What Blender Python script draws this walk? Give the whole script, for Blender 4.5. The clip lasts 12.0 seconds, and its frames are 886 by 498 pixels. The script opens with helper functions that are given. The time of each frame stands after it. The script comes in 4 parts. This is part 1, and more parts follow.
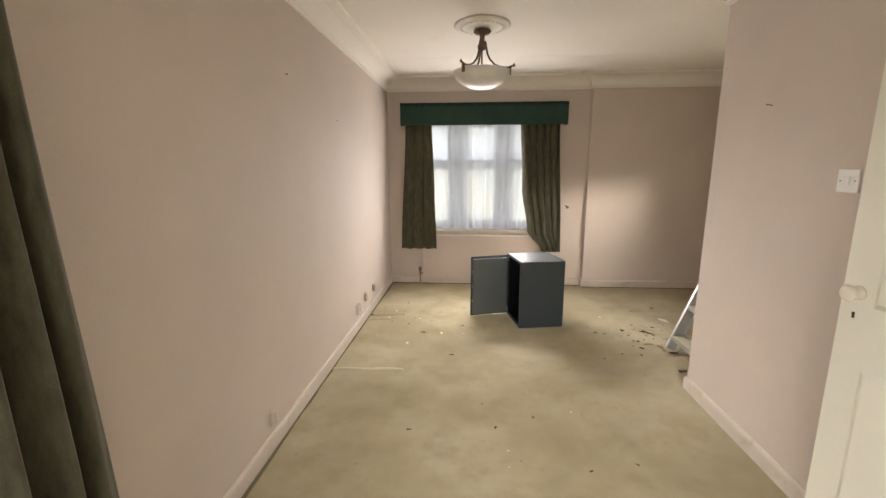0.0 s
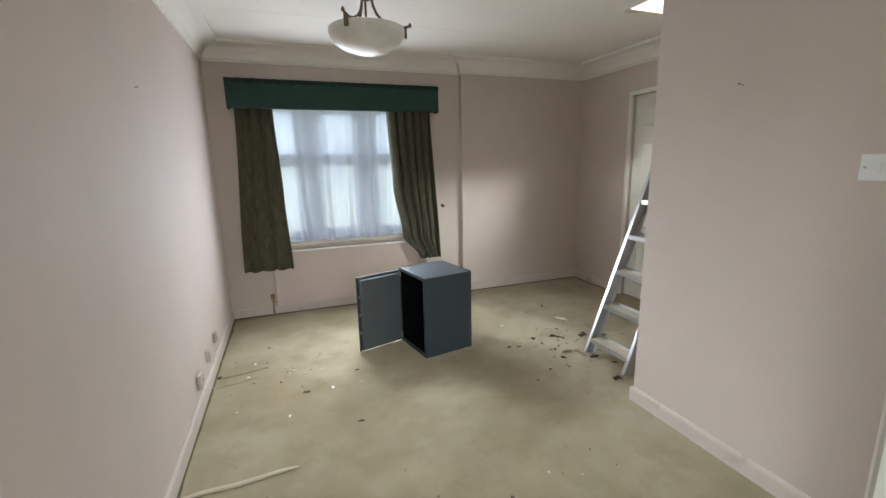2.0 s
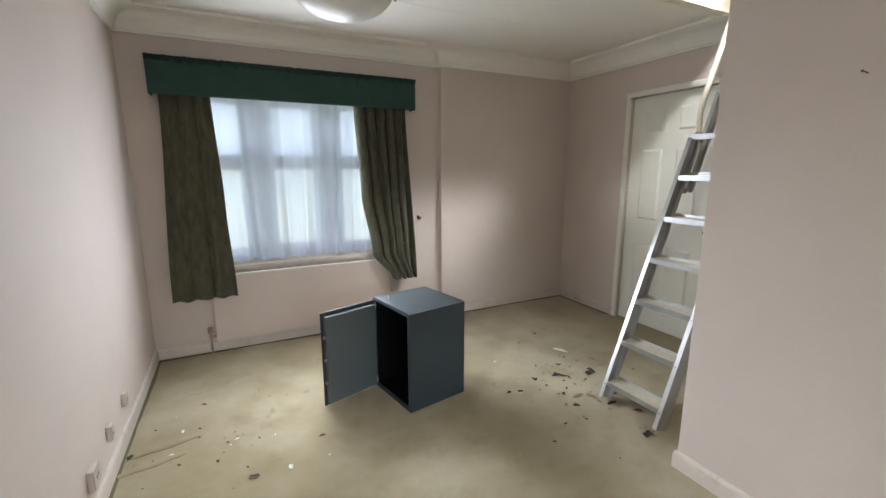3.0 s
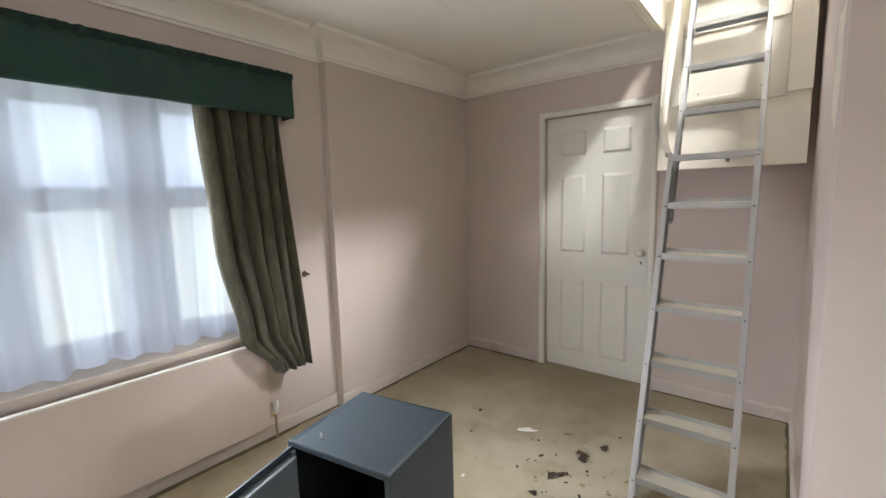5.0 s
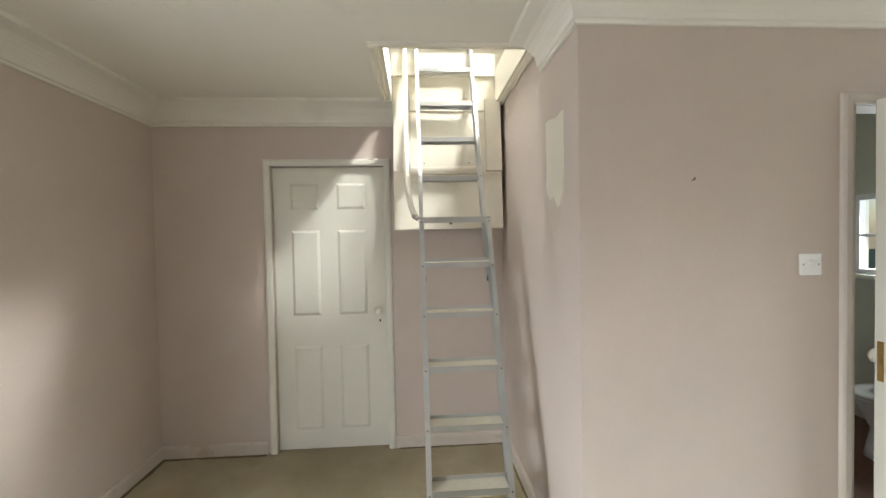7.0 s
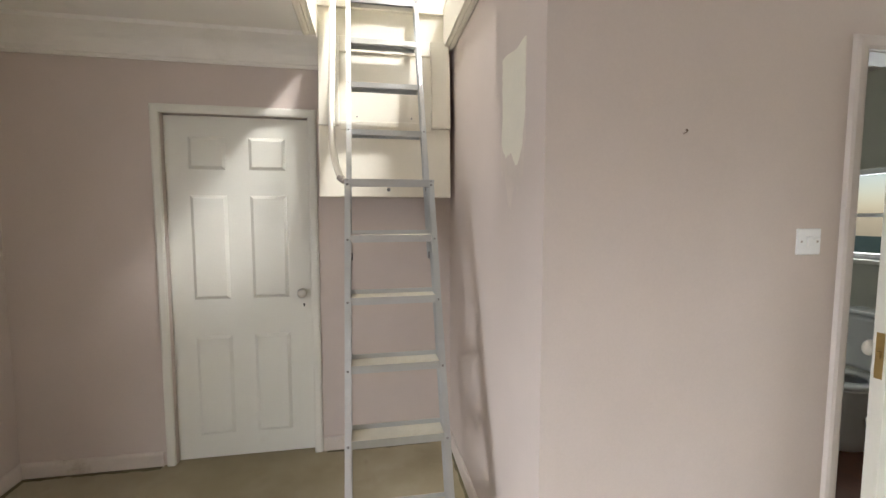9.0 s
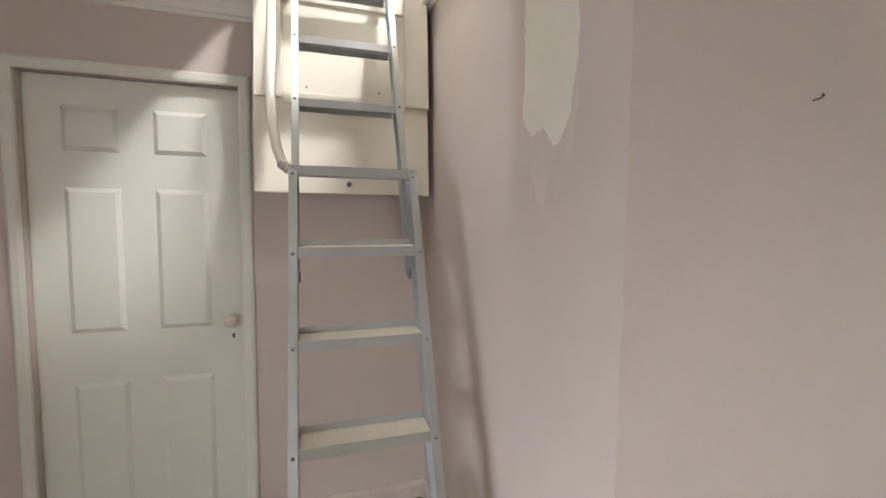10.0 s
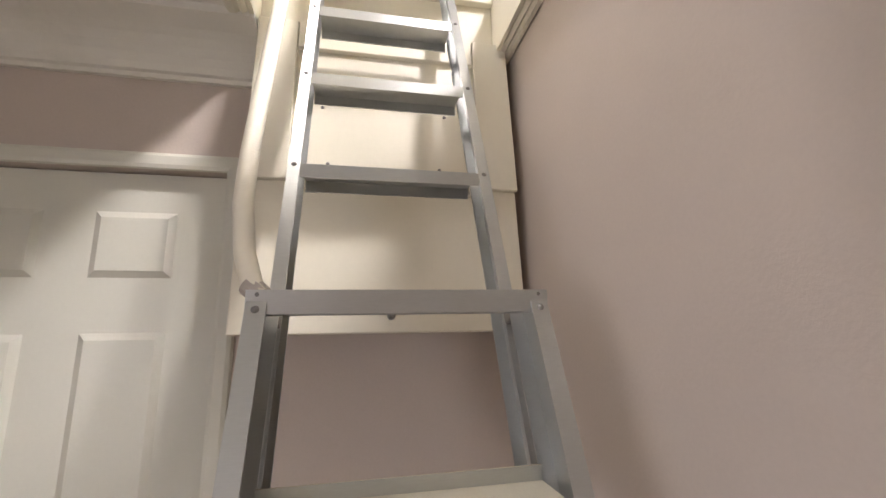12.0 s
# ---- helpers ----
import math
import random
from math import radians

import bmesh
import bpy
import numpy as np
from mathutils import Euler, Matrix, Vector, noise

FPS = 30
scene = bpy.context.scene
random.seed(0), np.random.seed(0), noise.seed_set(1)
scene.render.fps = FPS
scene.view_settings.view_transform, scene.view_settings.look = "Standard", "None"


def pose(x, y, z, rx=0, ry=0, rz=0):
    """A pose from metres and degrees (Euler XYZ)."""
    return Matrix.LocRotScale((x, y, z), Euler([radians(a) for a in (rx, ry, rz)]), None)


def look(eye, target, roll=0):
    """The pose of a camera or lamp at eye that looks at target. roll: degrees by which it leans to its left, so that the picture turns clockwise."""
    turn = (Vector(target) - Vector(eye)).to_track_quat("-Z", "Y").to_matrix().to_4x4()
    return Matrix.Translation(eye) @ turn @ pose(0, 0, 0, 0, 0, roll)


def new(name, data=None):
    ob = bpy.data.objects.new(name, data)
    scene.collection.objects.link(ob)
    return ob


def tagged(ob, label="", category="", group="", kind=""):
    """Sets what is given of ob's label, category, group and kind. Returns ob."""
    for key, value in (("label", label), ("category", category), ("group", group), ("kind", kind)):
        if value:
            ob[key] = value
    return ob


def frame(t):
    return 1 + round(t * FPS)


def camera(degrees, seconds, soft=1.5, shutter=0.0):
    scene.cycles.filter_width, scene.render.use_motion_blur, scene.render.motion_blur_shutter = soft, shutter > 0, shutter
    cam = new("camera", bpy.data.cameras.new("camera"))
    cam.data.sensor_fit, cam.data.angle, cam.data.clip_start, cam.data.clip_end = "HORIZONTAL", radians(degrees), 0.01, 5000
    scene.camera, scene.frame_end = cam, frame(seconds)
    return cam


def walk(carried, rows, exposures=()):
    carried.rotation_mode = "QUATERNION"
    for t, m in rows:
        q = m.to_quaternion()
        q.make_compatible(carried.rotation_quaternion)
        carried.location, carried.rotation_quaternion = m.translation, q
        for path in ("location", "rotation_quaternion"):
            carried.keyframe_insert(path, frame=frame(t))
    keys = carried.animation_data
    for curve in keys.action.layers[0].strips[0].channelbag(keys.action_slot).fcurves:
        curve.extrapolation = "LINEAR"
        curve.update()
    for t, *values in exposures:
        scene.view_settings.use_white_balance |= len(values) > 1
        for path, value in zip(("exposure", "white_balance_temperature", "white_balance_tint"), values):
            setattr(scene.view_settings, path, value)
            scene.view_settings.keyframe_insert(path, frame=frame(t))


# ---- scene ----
cam = camera(93.2, 12.0)
PATH = [
    (0, (-0.021, 0.125, 1.388), (-0.156, 2.085, 1.012), -0.1),
    (0.5, (-0.121, 0.294, 1.366), (-0.02, 2.253, 0.977), -0.7),
    (1, (-0.203, 0.494, 1.385), (0.056, 2.437, 0.987), -0.8),
    (1.5, (-0.35, 0.731, 1.392), (0.162, 2.622, 0.987), -1.3),
    (2, (-0.437, 0.981, 1.383), (0.239, 2.82, 0.983), -1.2),
    (2.5, (-0.43, 1.323, 1.395), (0.331, 3.133, 1.013), -0.6),
    (2.7, (-0.42, 1.439, 1.393), (0.394, 3.225, 1.013), -0.3),
    (4.3, (-0.373, 2.447, 1.385), (0.771, 4.054, 1.058), -1.0),
    (4.5, (-0.371, 2.554, 1.389), (0.868, 4.094, 1.083), -1.1),
    (5, (-0.367, 2.821, 1.408), (1.174, 4.07, 1.158), -1.5),
    (5.5, (-0.25, 2.974, 1.396), (1.541, 3.847, 1.218), -2.6),
    (6, (-0.125, 3.14, 1.44), (1.792, 3.7, 1.338), -2.2),
    (6.5, (-0.132, 3.252, 1.458), (1.858, 3.431, 1.367), -1.2),
    (7, (-0.177, 3.316, 1.47), (1.818, 3.188, 1.42), -1.1),
    (7.2, (-0.193, 3.321, 1.46), (1.795, 3.102, 1.451), -0.5),
    (8.8, (0.119, 3.216, 1.441), (2.085, 2.879, 1.303), -0.7),
    (9, (0.224, 3.198, 1.424), (2.187, 2.848, 1.269), -0.0),
    (9.5, (0.494, 3.212, 1.404), (2.433, 2.767, 1.202), 0.7),
    (10, (0.753, 3.22, 1.429), (2.662, 2.641, 1.287), 0.5),
    (10.5, (1.029, 3.149, 1.431), (2.953, 2.608, 1.376), 0.5),
    (11, (1.306, 3.12, 1.471), (3.239, 2.609, 1.517), -0.1),
    (11.5, (1.488, 3.145, 1.499), (3.425, 2.687, 1.688), -0.7),
    (12, (1.543, 3.164, 1.532), (3.465, 2.771, 1.919), -1.0),
]
walk(cam, [(t, look(eye, target, roll)) for t, eye, target, roll in PATH],
     [(0.0, 0.28, 7400, 15), (0.5, 0.28, 6050, 8), (1.5, 0.14, 6050, 9), (2.5, 0.07, 6050, 8), (4.5, 0.45, 6050, 14), (5.0, 0.30, 6150, 13), (5.5, 0.27, 6400, 10), (6.5, 0.38, 6350, 8), (7.0, 0.40, 6300, 7), (9.0, 0.40, 6250, 12), (10.0, 0.20, 6200, 13), (10.5, 0.12, 6350, 15), (11.5, 0.10, 6450, 17), (12.0, 0.05, 6550, 17)])

# ---- world, lights ----
world = bpy.data.worlds.new("overcast")
scene.world = world
world.use_nodes = True
wn = world.node_tree
sky = wn.nodes.new("ShaderNodeTexSky")
sky.sky_type, sky.sun_disc = "NISHITA", False
sky.sun_elevation, sky.sun_rotation = radians(35), radians(200)
wn.links.new(sky.outputs[0], wn.nodes["Background"].inputs[0])
wn.nodes["Background"].inputs[1].default_value = 0.08


def area_lamp(name, m, w, h, watts, colour):
    d = bpy.data.lights.new(name, "AREA")
    d.shape, d.size, d.size_y, d.energy, d.color = "RECTANGLE", w, h, watts, colour
    ob = new(name, d)
    ob.matrix_world = m
    return ob


SKY_N, SOUTH_GLOW = 2.1, 18.0
# fill lamp in the unseen west window, set to brighten the room
area_lamp("west_window_fill", look((-1.07, -0.25, 1.12), (1.0, -0.1, 1.05)), 1.5, 1.7, 11, (0.93, 0.97, 1.0))
# added fill from the unseen south end, tilted up to lift the ceiling
area_lamp("south_ceiling_fill", look((-0.11, -1.52, 0.95), (0.0, 2.0, 2.2)), 1.3, 1.7, 6, (0.95, 0.97, 1.0))
# unseen loft lamps, added and aimed to throw each patch through the hatch
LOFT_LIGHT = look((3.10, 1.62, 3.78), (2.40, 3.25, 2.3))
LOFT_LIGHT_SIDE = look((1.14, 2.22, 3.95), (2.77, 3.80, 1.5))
for nm, m, w, h, watts in (("loft_wall_patch_lamp", LOFT_LIGHT, 0.5, 0.34, 20), ("loft_door_beam_lamp", LOFT_LIGHT_SIDE, 0.30, 0.22, 10),
                        ("loft_alcove_fill_lamp", look((2.10, 3.62, 4.69), (2.22, 2.80, 1.7)), 0.42, 0.6, 6)):
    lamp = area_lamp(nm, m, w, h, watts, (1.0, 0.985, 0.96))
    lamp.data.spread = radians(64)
north = area_lamp("daylight_bay_window", look((0.08, 5.04, 1.40), (0.28, 3.30, 0.10)), 1.0, 0.14, 10, (0.92, 0.96, 1.0))
north.data.spread = radians(88)
area_lamp("daylight_bay_glass", look((0.085, 5.125, 1.28), (0.085, 4.0, 1.28)), 1.30, 1.15, 28.0, (0.93, 0.94, 1.0))
# lamps added before the bay's side lights, to brighten alcove and west wall
for nm, x, tx, tz, watts in (("bay_fill_east", -0.12, 1.0, 0.50, 4.0), ("bay_fill_west", 0.30, -0.9, 0.80, 3.0)):
    lamp = area_lamp(nm, look((x, 4.97, 1.30), (x + tx, 3.97, tz)), 0.26, 0.6, watts, (0.92, 0.96, 1.0))
    lamp.data.spread = radians(76)
area_lamp("daylight_bathroom_window", look((2.68, -0.235, 1.44), (2.4, 2.0, 1.0)), 0.5, 0.55, 7, (0.95, 1.0, 0.97))


# ---- materials ----
def shader(name, rough=0.6, metal=0.0):
    m = bpy.data.materials.new(name)
    m.use_nodes = True
    b = m.node_tree.nodes["Principled BSDF"]
    b.inputs["Roughness"].default_value, b.inputs["Metallic"].default_value = rough, metal
    return m, m.node_tree, b


def noise_node(nt, scale, detail=4.0, rough=0.55, stretch=None):
    tc = nt.nodes.new("ShaderNodeTexCoord")
    n = nt.nodes.new("ShaderNodeTexNoise")
    n.inputs["Scale"].default_value, n.inputs["Detail"].default_value, n.inputs["Roughness"].default_value = scale, detail, rough
    src = tc.outputs["Object"]
    if stretch:
        mp = nt.nodes.new("ShaderNodeMapping")
        mp.inputs["Scale"].default_value = stretch
        nt.links.new(src, mp.inputs[0])
        src = mp.outputs[0]
    nt.links.new(src, n.inputs["Vector"])
    return n


def ramp(nt, src, stops):
    r = nt.nodes.new("ShaderNodeValToRGB")
    e = r.color_ramp.elements
    while len(e) < len(stops):
        e.new(0.5)
    for k, (p, c) in zip(e, stops):
        k.position, k.color = p, (*c, 1)
    nt.links.new(src, r.inputs[0])
    return r


def mixed(nt, fac, a, b, mode="MIX"):
    n = nt.nodes.new("ShaderNodeMix")
    n.data_type, n.blend_type = "RGBA", mode
    for sock, v in ((n.inputs[0], fac), (n.inputs[6], a), (n.inputs[7], b)):
        if isinstance(v, (int, float)):
            sock.default_value = v
        elif isinstance(v, tuple):
            sock.default_value = (*v, 1)
        else:
            nt.links.new(v, sock)
    return n.outputs[2]


def bump(nt, b, src, strength, dist=0.002, prior=None):
    n = nt.nodes.new("ShaderNodeBump")
    n.inputs["Strength"].default_value, n.inputs["Distance"].default_value = strength, dist
    nt.links.new(src, n.inputs["Height"])
    if prior:
        nt.links.new(prior, n.inputs["Normal"])
    nt.links.new(n.outputs[0], b.inputs["Normal"])
    return n.outputs[0]


def surface(name, base, spread=0.08, big=1.5, fine=60.0, rough=0.6, metal=0.0, relief=0.15, dist=0.002, stretch=None, stain=None, spec=None):
    """A painted or plain surface: base colour with blotches at two scales, relief and uneven gloss."""
    m, nt, b = shader(name, rough, metal)
    big_n, fine_n = noise_node(nt, big, 5.0, 0.6), noise_node(nt, fine, 3.0, 0.6, stretch)
    lo, hi = tuple(c * (1 - spread) for c in base), tuple(min(1, c * (1 + spread)) for c in base)
    col = ramp(nt, big_n.outputs[0], [(0.3, lo), (0.7, hi)]).outputs[0]
    grain = ramp(nt, fine_n.outputs[0], [(0.3, (1 - spread * 0.7,) * 3), (0.7, (1.0,) * 3)]).outputs[0]
    col = mixed(nt, 1.0, col, grain, "MULTIPLY")
    if stain:
        s = noise_node(nt, stain[1], 8.0, 0.65)
        f = ramp(nt, s.outputs[0], [(stain[2], (0, 0, 0)), (stain[3], (1, 1, 1))]).outputs[0]
        col = mixed(nt, f, col, stain[0])
    nt.links.new(col, b.inputs["Base Color"])
    rr = ramp(nt, big_n.outputs[0], [(0.2, (max(0, rough - 0.08),) * 3), (0.8, (min(1, rough + 0.08),) * 3)])
    nt.links.new(rr.outputs[0], b.inputs["Roughness"])
    if spec is not None:
        b.inputs["Specular IOR Level"].default_value = spec
    bump(nt, b, fine_n.outputs[0], relief, dist)
    return m


WALL = surface("pink_emulsion", (0.602, 0.519, 0.460), 0.05, 1.3, 130.0, 0.72, relief=0.28, dist=0.0015, stain=((0.50, 0.42, 0.365), 2.2, 0.66, 0.9), spec=0.3)
CEIL = surface("ceiling_emulsion", (0.83, 0.80, 0.725), 0.03, 0.9, 120.0, 0.8, relief=0.12, stain=((0.66, 0.63, 0.55), 1.3, 0.62, 0.9))
GLOSS = surface("aged_white_gloss", (0.74, 0.725, 0.635), 0.03, 2.0, 90.0, 0.38, relief=0.05, dist=0.001, stain=((0.6, 0.56, 0.44), 3.5, 0.68, 0.9))
SKIRT = surface("scuffed_skirting_paint", (0.62, 0.55, 0.48), 0.07, 3.0, 80.0, 0.68, relief=0.15, stain=((0.42, 0.36, 0.27), 6.0, 0.56, 0.75), spec=0.25)
CREAM = surface("cream_painted_board", (0.80, 0.75, 0.62), 0.03, 2.0, 70.0, 0.45, relief=0.06, stain=((0.74, 0.67, 0.50), 2.5, 0.62, 0.9))
LOFT = surface("loft_lining_board", (0.78, 0.73, 0.62), 0.08, 1.5, 40.0, 0.7)
PLASTER = surface("bare_filler_plaster", (0.76, 0.72, 0.60), 0.05, 5.0, 90.0, 0.8, relief=0.25)
PLASTER_THIN = surface("scraped_plaster", (0.63, 0.548, 0.475), 0.06, 9.0, 90.0, 0.8, relief=0.25)
UPVC = surface("white_window_frame", (0.78, 0.78, 0.80), 0.02, 3.0, 60.0, 0.35, relief=0.03)
# bathroom door frame: pink paint with the shade on it mixed in
SHADED_PINK = surface("shaded_pink_satin", (0.66, 0.60, 0.545), 0.04, 3.0, 80.0, 0.5, relief=0.08)
RAD = surface("radiator_enamel", (0.62, 0.52, 0.46), 0.03, 2.0, 90.0, 0.42, relief=0.04, stain=((0.5, 0.43, 0.37), 3.0, 0.66, 0.9))
ALU = surface("dull_aluminium", (0.56, 0.57, 0.56), 0.08, 4.0, 60.0, 0.36, 0.88, 0.12, 0.001, (1, 1, 9), stain=((0.52, 0.50, 0.45), 7.0, 0.64, 0.9))
TREAD = surface("worn_tread_aluminium", (0.62, 0.575, 0.46), 0.10, 6.0, 110.0, 0.55, 0.2, 0.2, 0.001, (1, 6, 1), stain=((0.52, 0.47, 0.34), 8.0, 0.52, 0.78))
STEEL = surface("zinc_bolt", (0.30, 0.29, 0.28), 0.1, 20.0, 90.0, 0.4, 0.9)
GREYFOOT = surface("grubby_grey_plastic", (0.22, 0.21, 0.19), 0.2, 10.0, 90.0, 0.7)
SAFE = surface("slate_blue_powder_coat", (0.028, 0.039, 0.045), 0.05, 3.0, 260.0, 0.46, relief=0.25, dist=0.0006, stain=((0.055, 0.066, 0.076), 4.0, 0.6, 0.85))
SAFE_DOOR = surface("grey_safe_door_coat", (0.085, 0.098, 0.098), 0.05, 3.0, 240.0, 0.45, relief=0.2, dist=0.0006)
SAFE_IN = surface("black_safe_lining", (0.006, 0.0065, 0.007), 0.2, 6.0, 150.0, 0.9, spec=0.05)
GREEN = surface("bottle_green_fabric", (0.032, 0.066, 0.052), 0.15, 6.0, 400.0, 0.9, relief=0.5, dist=0.001, spec=0.2)
BRASS = surface("aged_brass", (0.42, 0.30, 0.12), 0.15, 12.0, 60.0, 0.35, 0.95)
BRONZE = surface("antique_bronze", (0.20, 0.145, 0.095), 0.2, 12.0, 60.0, 0.4, 0.85)
KNOB = surface("ivory_plastic_knob", (0.70, 0.65, 0.54), 0.04, 8.0, 60.0, 0.3)
PLATE = surface("white_plastic_plate", (0.82, 0.82, 0.80), 0.02, 8.0, 60.0, 0.3)
GREYPL = surface("grimy_socket_plastic", (0.47, 0.41, 0.35), 0.12, 14.0, 60.0, 0.5)
PIPE = surface("painted_copper_pipe", (0.34, 0.25, 0.18), 0.2, 14.0, 60.0, 0.45, 0.4)
DARK = surface("dark_hole", (0.03, 0.025, 0.02), 0.2, 20.0, 90.0, 0.9)
CERAMIC = surface("white_ceramic", (0.80, 0.81, 0.79), 0.02, 3.0, 40.0, 0.15, relief=0.02)
BATHWALL = surface("bathroom_wall_paint", (0.54, 0.54, 0.46), 0.04, 2.0, 80.0, 0.5)
BATHFLOOR = surface("red_brown_floor_covering", (0.17, 0.07, 0.04), 0.2, 6.0, 60.0, 0.6)
FENCE = surface("weathered_fence_timber", (0.16, 0.12, 0.08), 0.2, 3.0, 40.0, 0.85)
GRASS = surface("lawn", (0.06, 0.10, 0.03), 0.3, 4.0, 120.0, 0.95)
LEAFDRY = surface("dry_brown_leaf", (0.10, 0.055, 0.028), 0.35, 30.0, 200.0, 0.8)
LEAFDARK = surface("blackened_leaf", (0.048, 0.034, 0.022), 0.3, 30.0, 200.0, 0.85)
LEAFTAN = surface("tan_flake", (0.36, 0.25, 0.13), 0.25, 30.0, 200.0, 0.85)
CHIP = surface("white_paint_flake", (0.78, 0.76, 0.68), 0.06, 30.0, 200.0, 0.6)


def carpet_material():
    m, nt, b = shader("worn_olive_beige_carpet", 0.95)
    big, mid, fine = noise_node(nt, 0.9, 6.0, 0.62), noise_node(nt, 3.4, 6.0, 0.7), noise_node(nt, 420.0, 2.0, 0.6)
    col = ramp(nt, big.outputs[0], [(0.34, (0.310, 0.256, 0.142)), (0.5, (0.410, 0.349, 0.220)), (0.64, (0.510, 0.449, 0.310))]).outputs[0]
    f = ramp(nt, mid.outputs[0], [(0.52, (0, 0, 0)), (0.72, (0.5, 0.5, 0.5))]).outputs[0]
    col = mixed(nt, f, col, (0.260, 0.212, 0.112))
    spots = noise_node(nt, 7.5, 3.0, 0.5)
    f2 = ramp(nt, spots.outputs[0], [(0.70, (0, 0, 0)), (0.80, (0.6, 0.6, 0.6))]).outputs[0]
    col = mixed(nt, f2, col, (0.15, 0.12, 0.07))
    tuft = ramp(nt, fine.outputs[0], [(0.3, (0.78, 0.78, 0.78)), (0.65, (1, 1, 1))]).outputs[0]
    nt.links.new(mixed(nt, 1.0, col, tuft, "MULTIPLY"), b.inputs["Base Color"])
    b.inputs["Specular IOR Level"].default_value = 0.1
    b.inputs["Sheen Weight"].default_value = 0.15
    p = bump(nt, b, fine.outputs[0], 0.55, 0.004)
    bump(nt, b, mid.outputs[0], 0.25, 0.01, p)
    return m


CARPET = carpet_material()


def velvet(name, base, tip):
    m, nt, b = shader(name, 0.88)
    n, f = noise_node(nt, 34.0, 5.0, 0.65, (1, 1, 0.28)), noise_node(nt, 420.0, 2.0)
    col = ramp(nt, n.outputs[0], [(0.28, base), (0.74, tip)]).outputs[0]
    g = ramp(nt, f.outputs[0], [(0.3, (0.75, 0.75, 0.75)), (0.7, (1, 1, 1))]).outputs[0]
    nt.links.new(mixed(nt, 1.0, col, g, "MULTIPLY"), b.inputs["Base Color"])
    b.inputs["Sheen Weight"].default_value, b.inputs["Sheen Roughness"].default_value = 0.22, 0.4
    b.inputs["Specular IOR Level"].default_value = 0.15
    bump(nt, b, f.outputs[0], 0.25, 0.002)
    return m


CURTAIN = velvet("olive_velvet", (0.055, 0.052, 0.034), (0.122, 0.116, 0.075))


def net_material():
    m = bpy.data.materials.new("white_voile")
    m.use_nodes = True
    nt = m.node_tree
    nt.nodes.remove(nt.nodes["Principled BSDF"])
    out = nt.nodes["Material Output"]
    tr, tl, df, mx, mx2 = (nt.nodes.new("ShaderNode" + k) for k in ("BsdfTransparent", "BsdfTranslucent", "BsdfDiffuse", "MixShader", "MixShader"))
    tl.inputs[0].default_value = (0.86, 0.90, 1.0, 1)
    df.inputs[0].default_value = (0.85, 0.85, 0.88, 1)
    n = noise_node(nt, 9.0, 3.0, 0.5, (1, 1, 0.10))
    r = ramp(nt, n.outputs[0], [(0.32, (0.82,) * 3), (0.68, (0.92,) * 3)])
    mx2.inputs[0].default_value = 0.12
    nt.links.new(tl.outputs[0], mx2.inputs[1])
    nt.links.new(df.outputs[0], mx2.inputs[2])
    nt.links.new(r.outputs[0], mx.inputs[0])
    nt.links.new(tr.outputs[0], mx.inputs[1])
    nt.links.new(mx2.outputs[0], mx.inputs[2])
    nt.links.new(mx.outputs[0], out.inputs[0])
    return m


NET = net_material()


def glass_material():
    m, nt, b = shader("window_glass", 0.02)
    b.inputs["Transmission Weight"].default_value, b.inputs["IOR"].default_value = 1.0, 1.05
    b.inputs["Base Color"].default_value = (0.97, 0.99, 0.98, 1)
    return m


GLASS = glass_material()


def bowl_glass():
    m, nt, b = shader("alabaster_glass", 0.35)
    n = noise_node(nt, 9.0, 5.0, 0.6)
    nt.links.new(ramp(nt, n.outputs[0], [(0.3, (0.66, 0.65, 0.60)), (0.7, (0.82, 0.82, 0.78))]).outputs[0], b.inputs["Base Color"])
    b.inputs["Subsurface Weight"].default_value, b.inputs["Subsurface Scale"].default_value = 0.4, 0.02
    b.inputs["Subsurface Radius"].default_value = (1, 1, 1)
    return m


BOWL = bowl_glass()


def backdrop_material(name, strength, low, high, edge, foliage):
    """Distant overcast sky with a soft line of foliage."""
    m = bpy.data.materials.new(name)
    m.use_nodes = True
    nt = m.node_tree
    nt.nodes.remove(nt.nodes["Principled BSDF"])
    em = nt.nodes.new("ShaderNodeEmission")
    tc, sep = nt.nodes.new("ShaderNodeTexCoord"), nt.nodes.new("ShaderNodeSeparateXYZ")
    nt.links.new(tc.outputs["Object"], sep.inputs[0])
    n = noise_node(nt, 1.6, 5.0, 0.6)
    add = nt.nodes.new("ShaderNodeMath")
    add.operation, add.inputs[1].default_value = "MULTIPLY_ADD", 0.9
    nt.links.new(n.outputs[0], add.inputs[0])
    nt.links.new(sep.outputs[2], add.inputs[2])
    r = ramp(nt, add.outputs[0], [(0.0, low), (0.5, high)])
    mr = nt.nodes.new("ShaderNodeMapRange")
    mr.inputs[1].default_value, mr.inputs[2].default_value = edge, edge + 0.5
    nt.links.new(add.outputs[0], mr.inputs[0])
    leaf = noise_node(nt, 4.0, 6.0, 0.7)
    fol = ramp(nt, leaf.outputs[0], [(0.35, low), (0.6, foliage)])
    nt.links.new(mixed(nt, mr.outputs[0], fol.outputs[0], high), em.inputs[0])
    em.inputs[1].default_value = strength
    nt.links.new(em.outputs[0], nt.nodes["Material Output"].inputs[0])
    return m


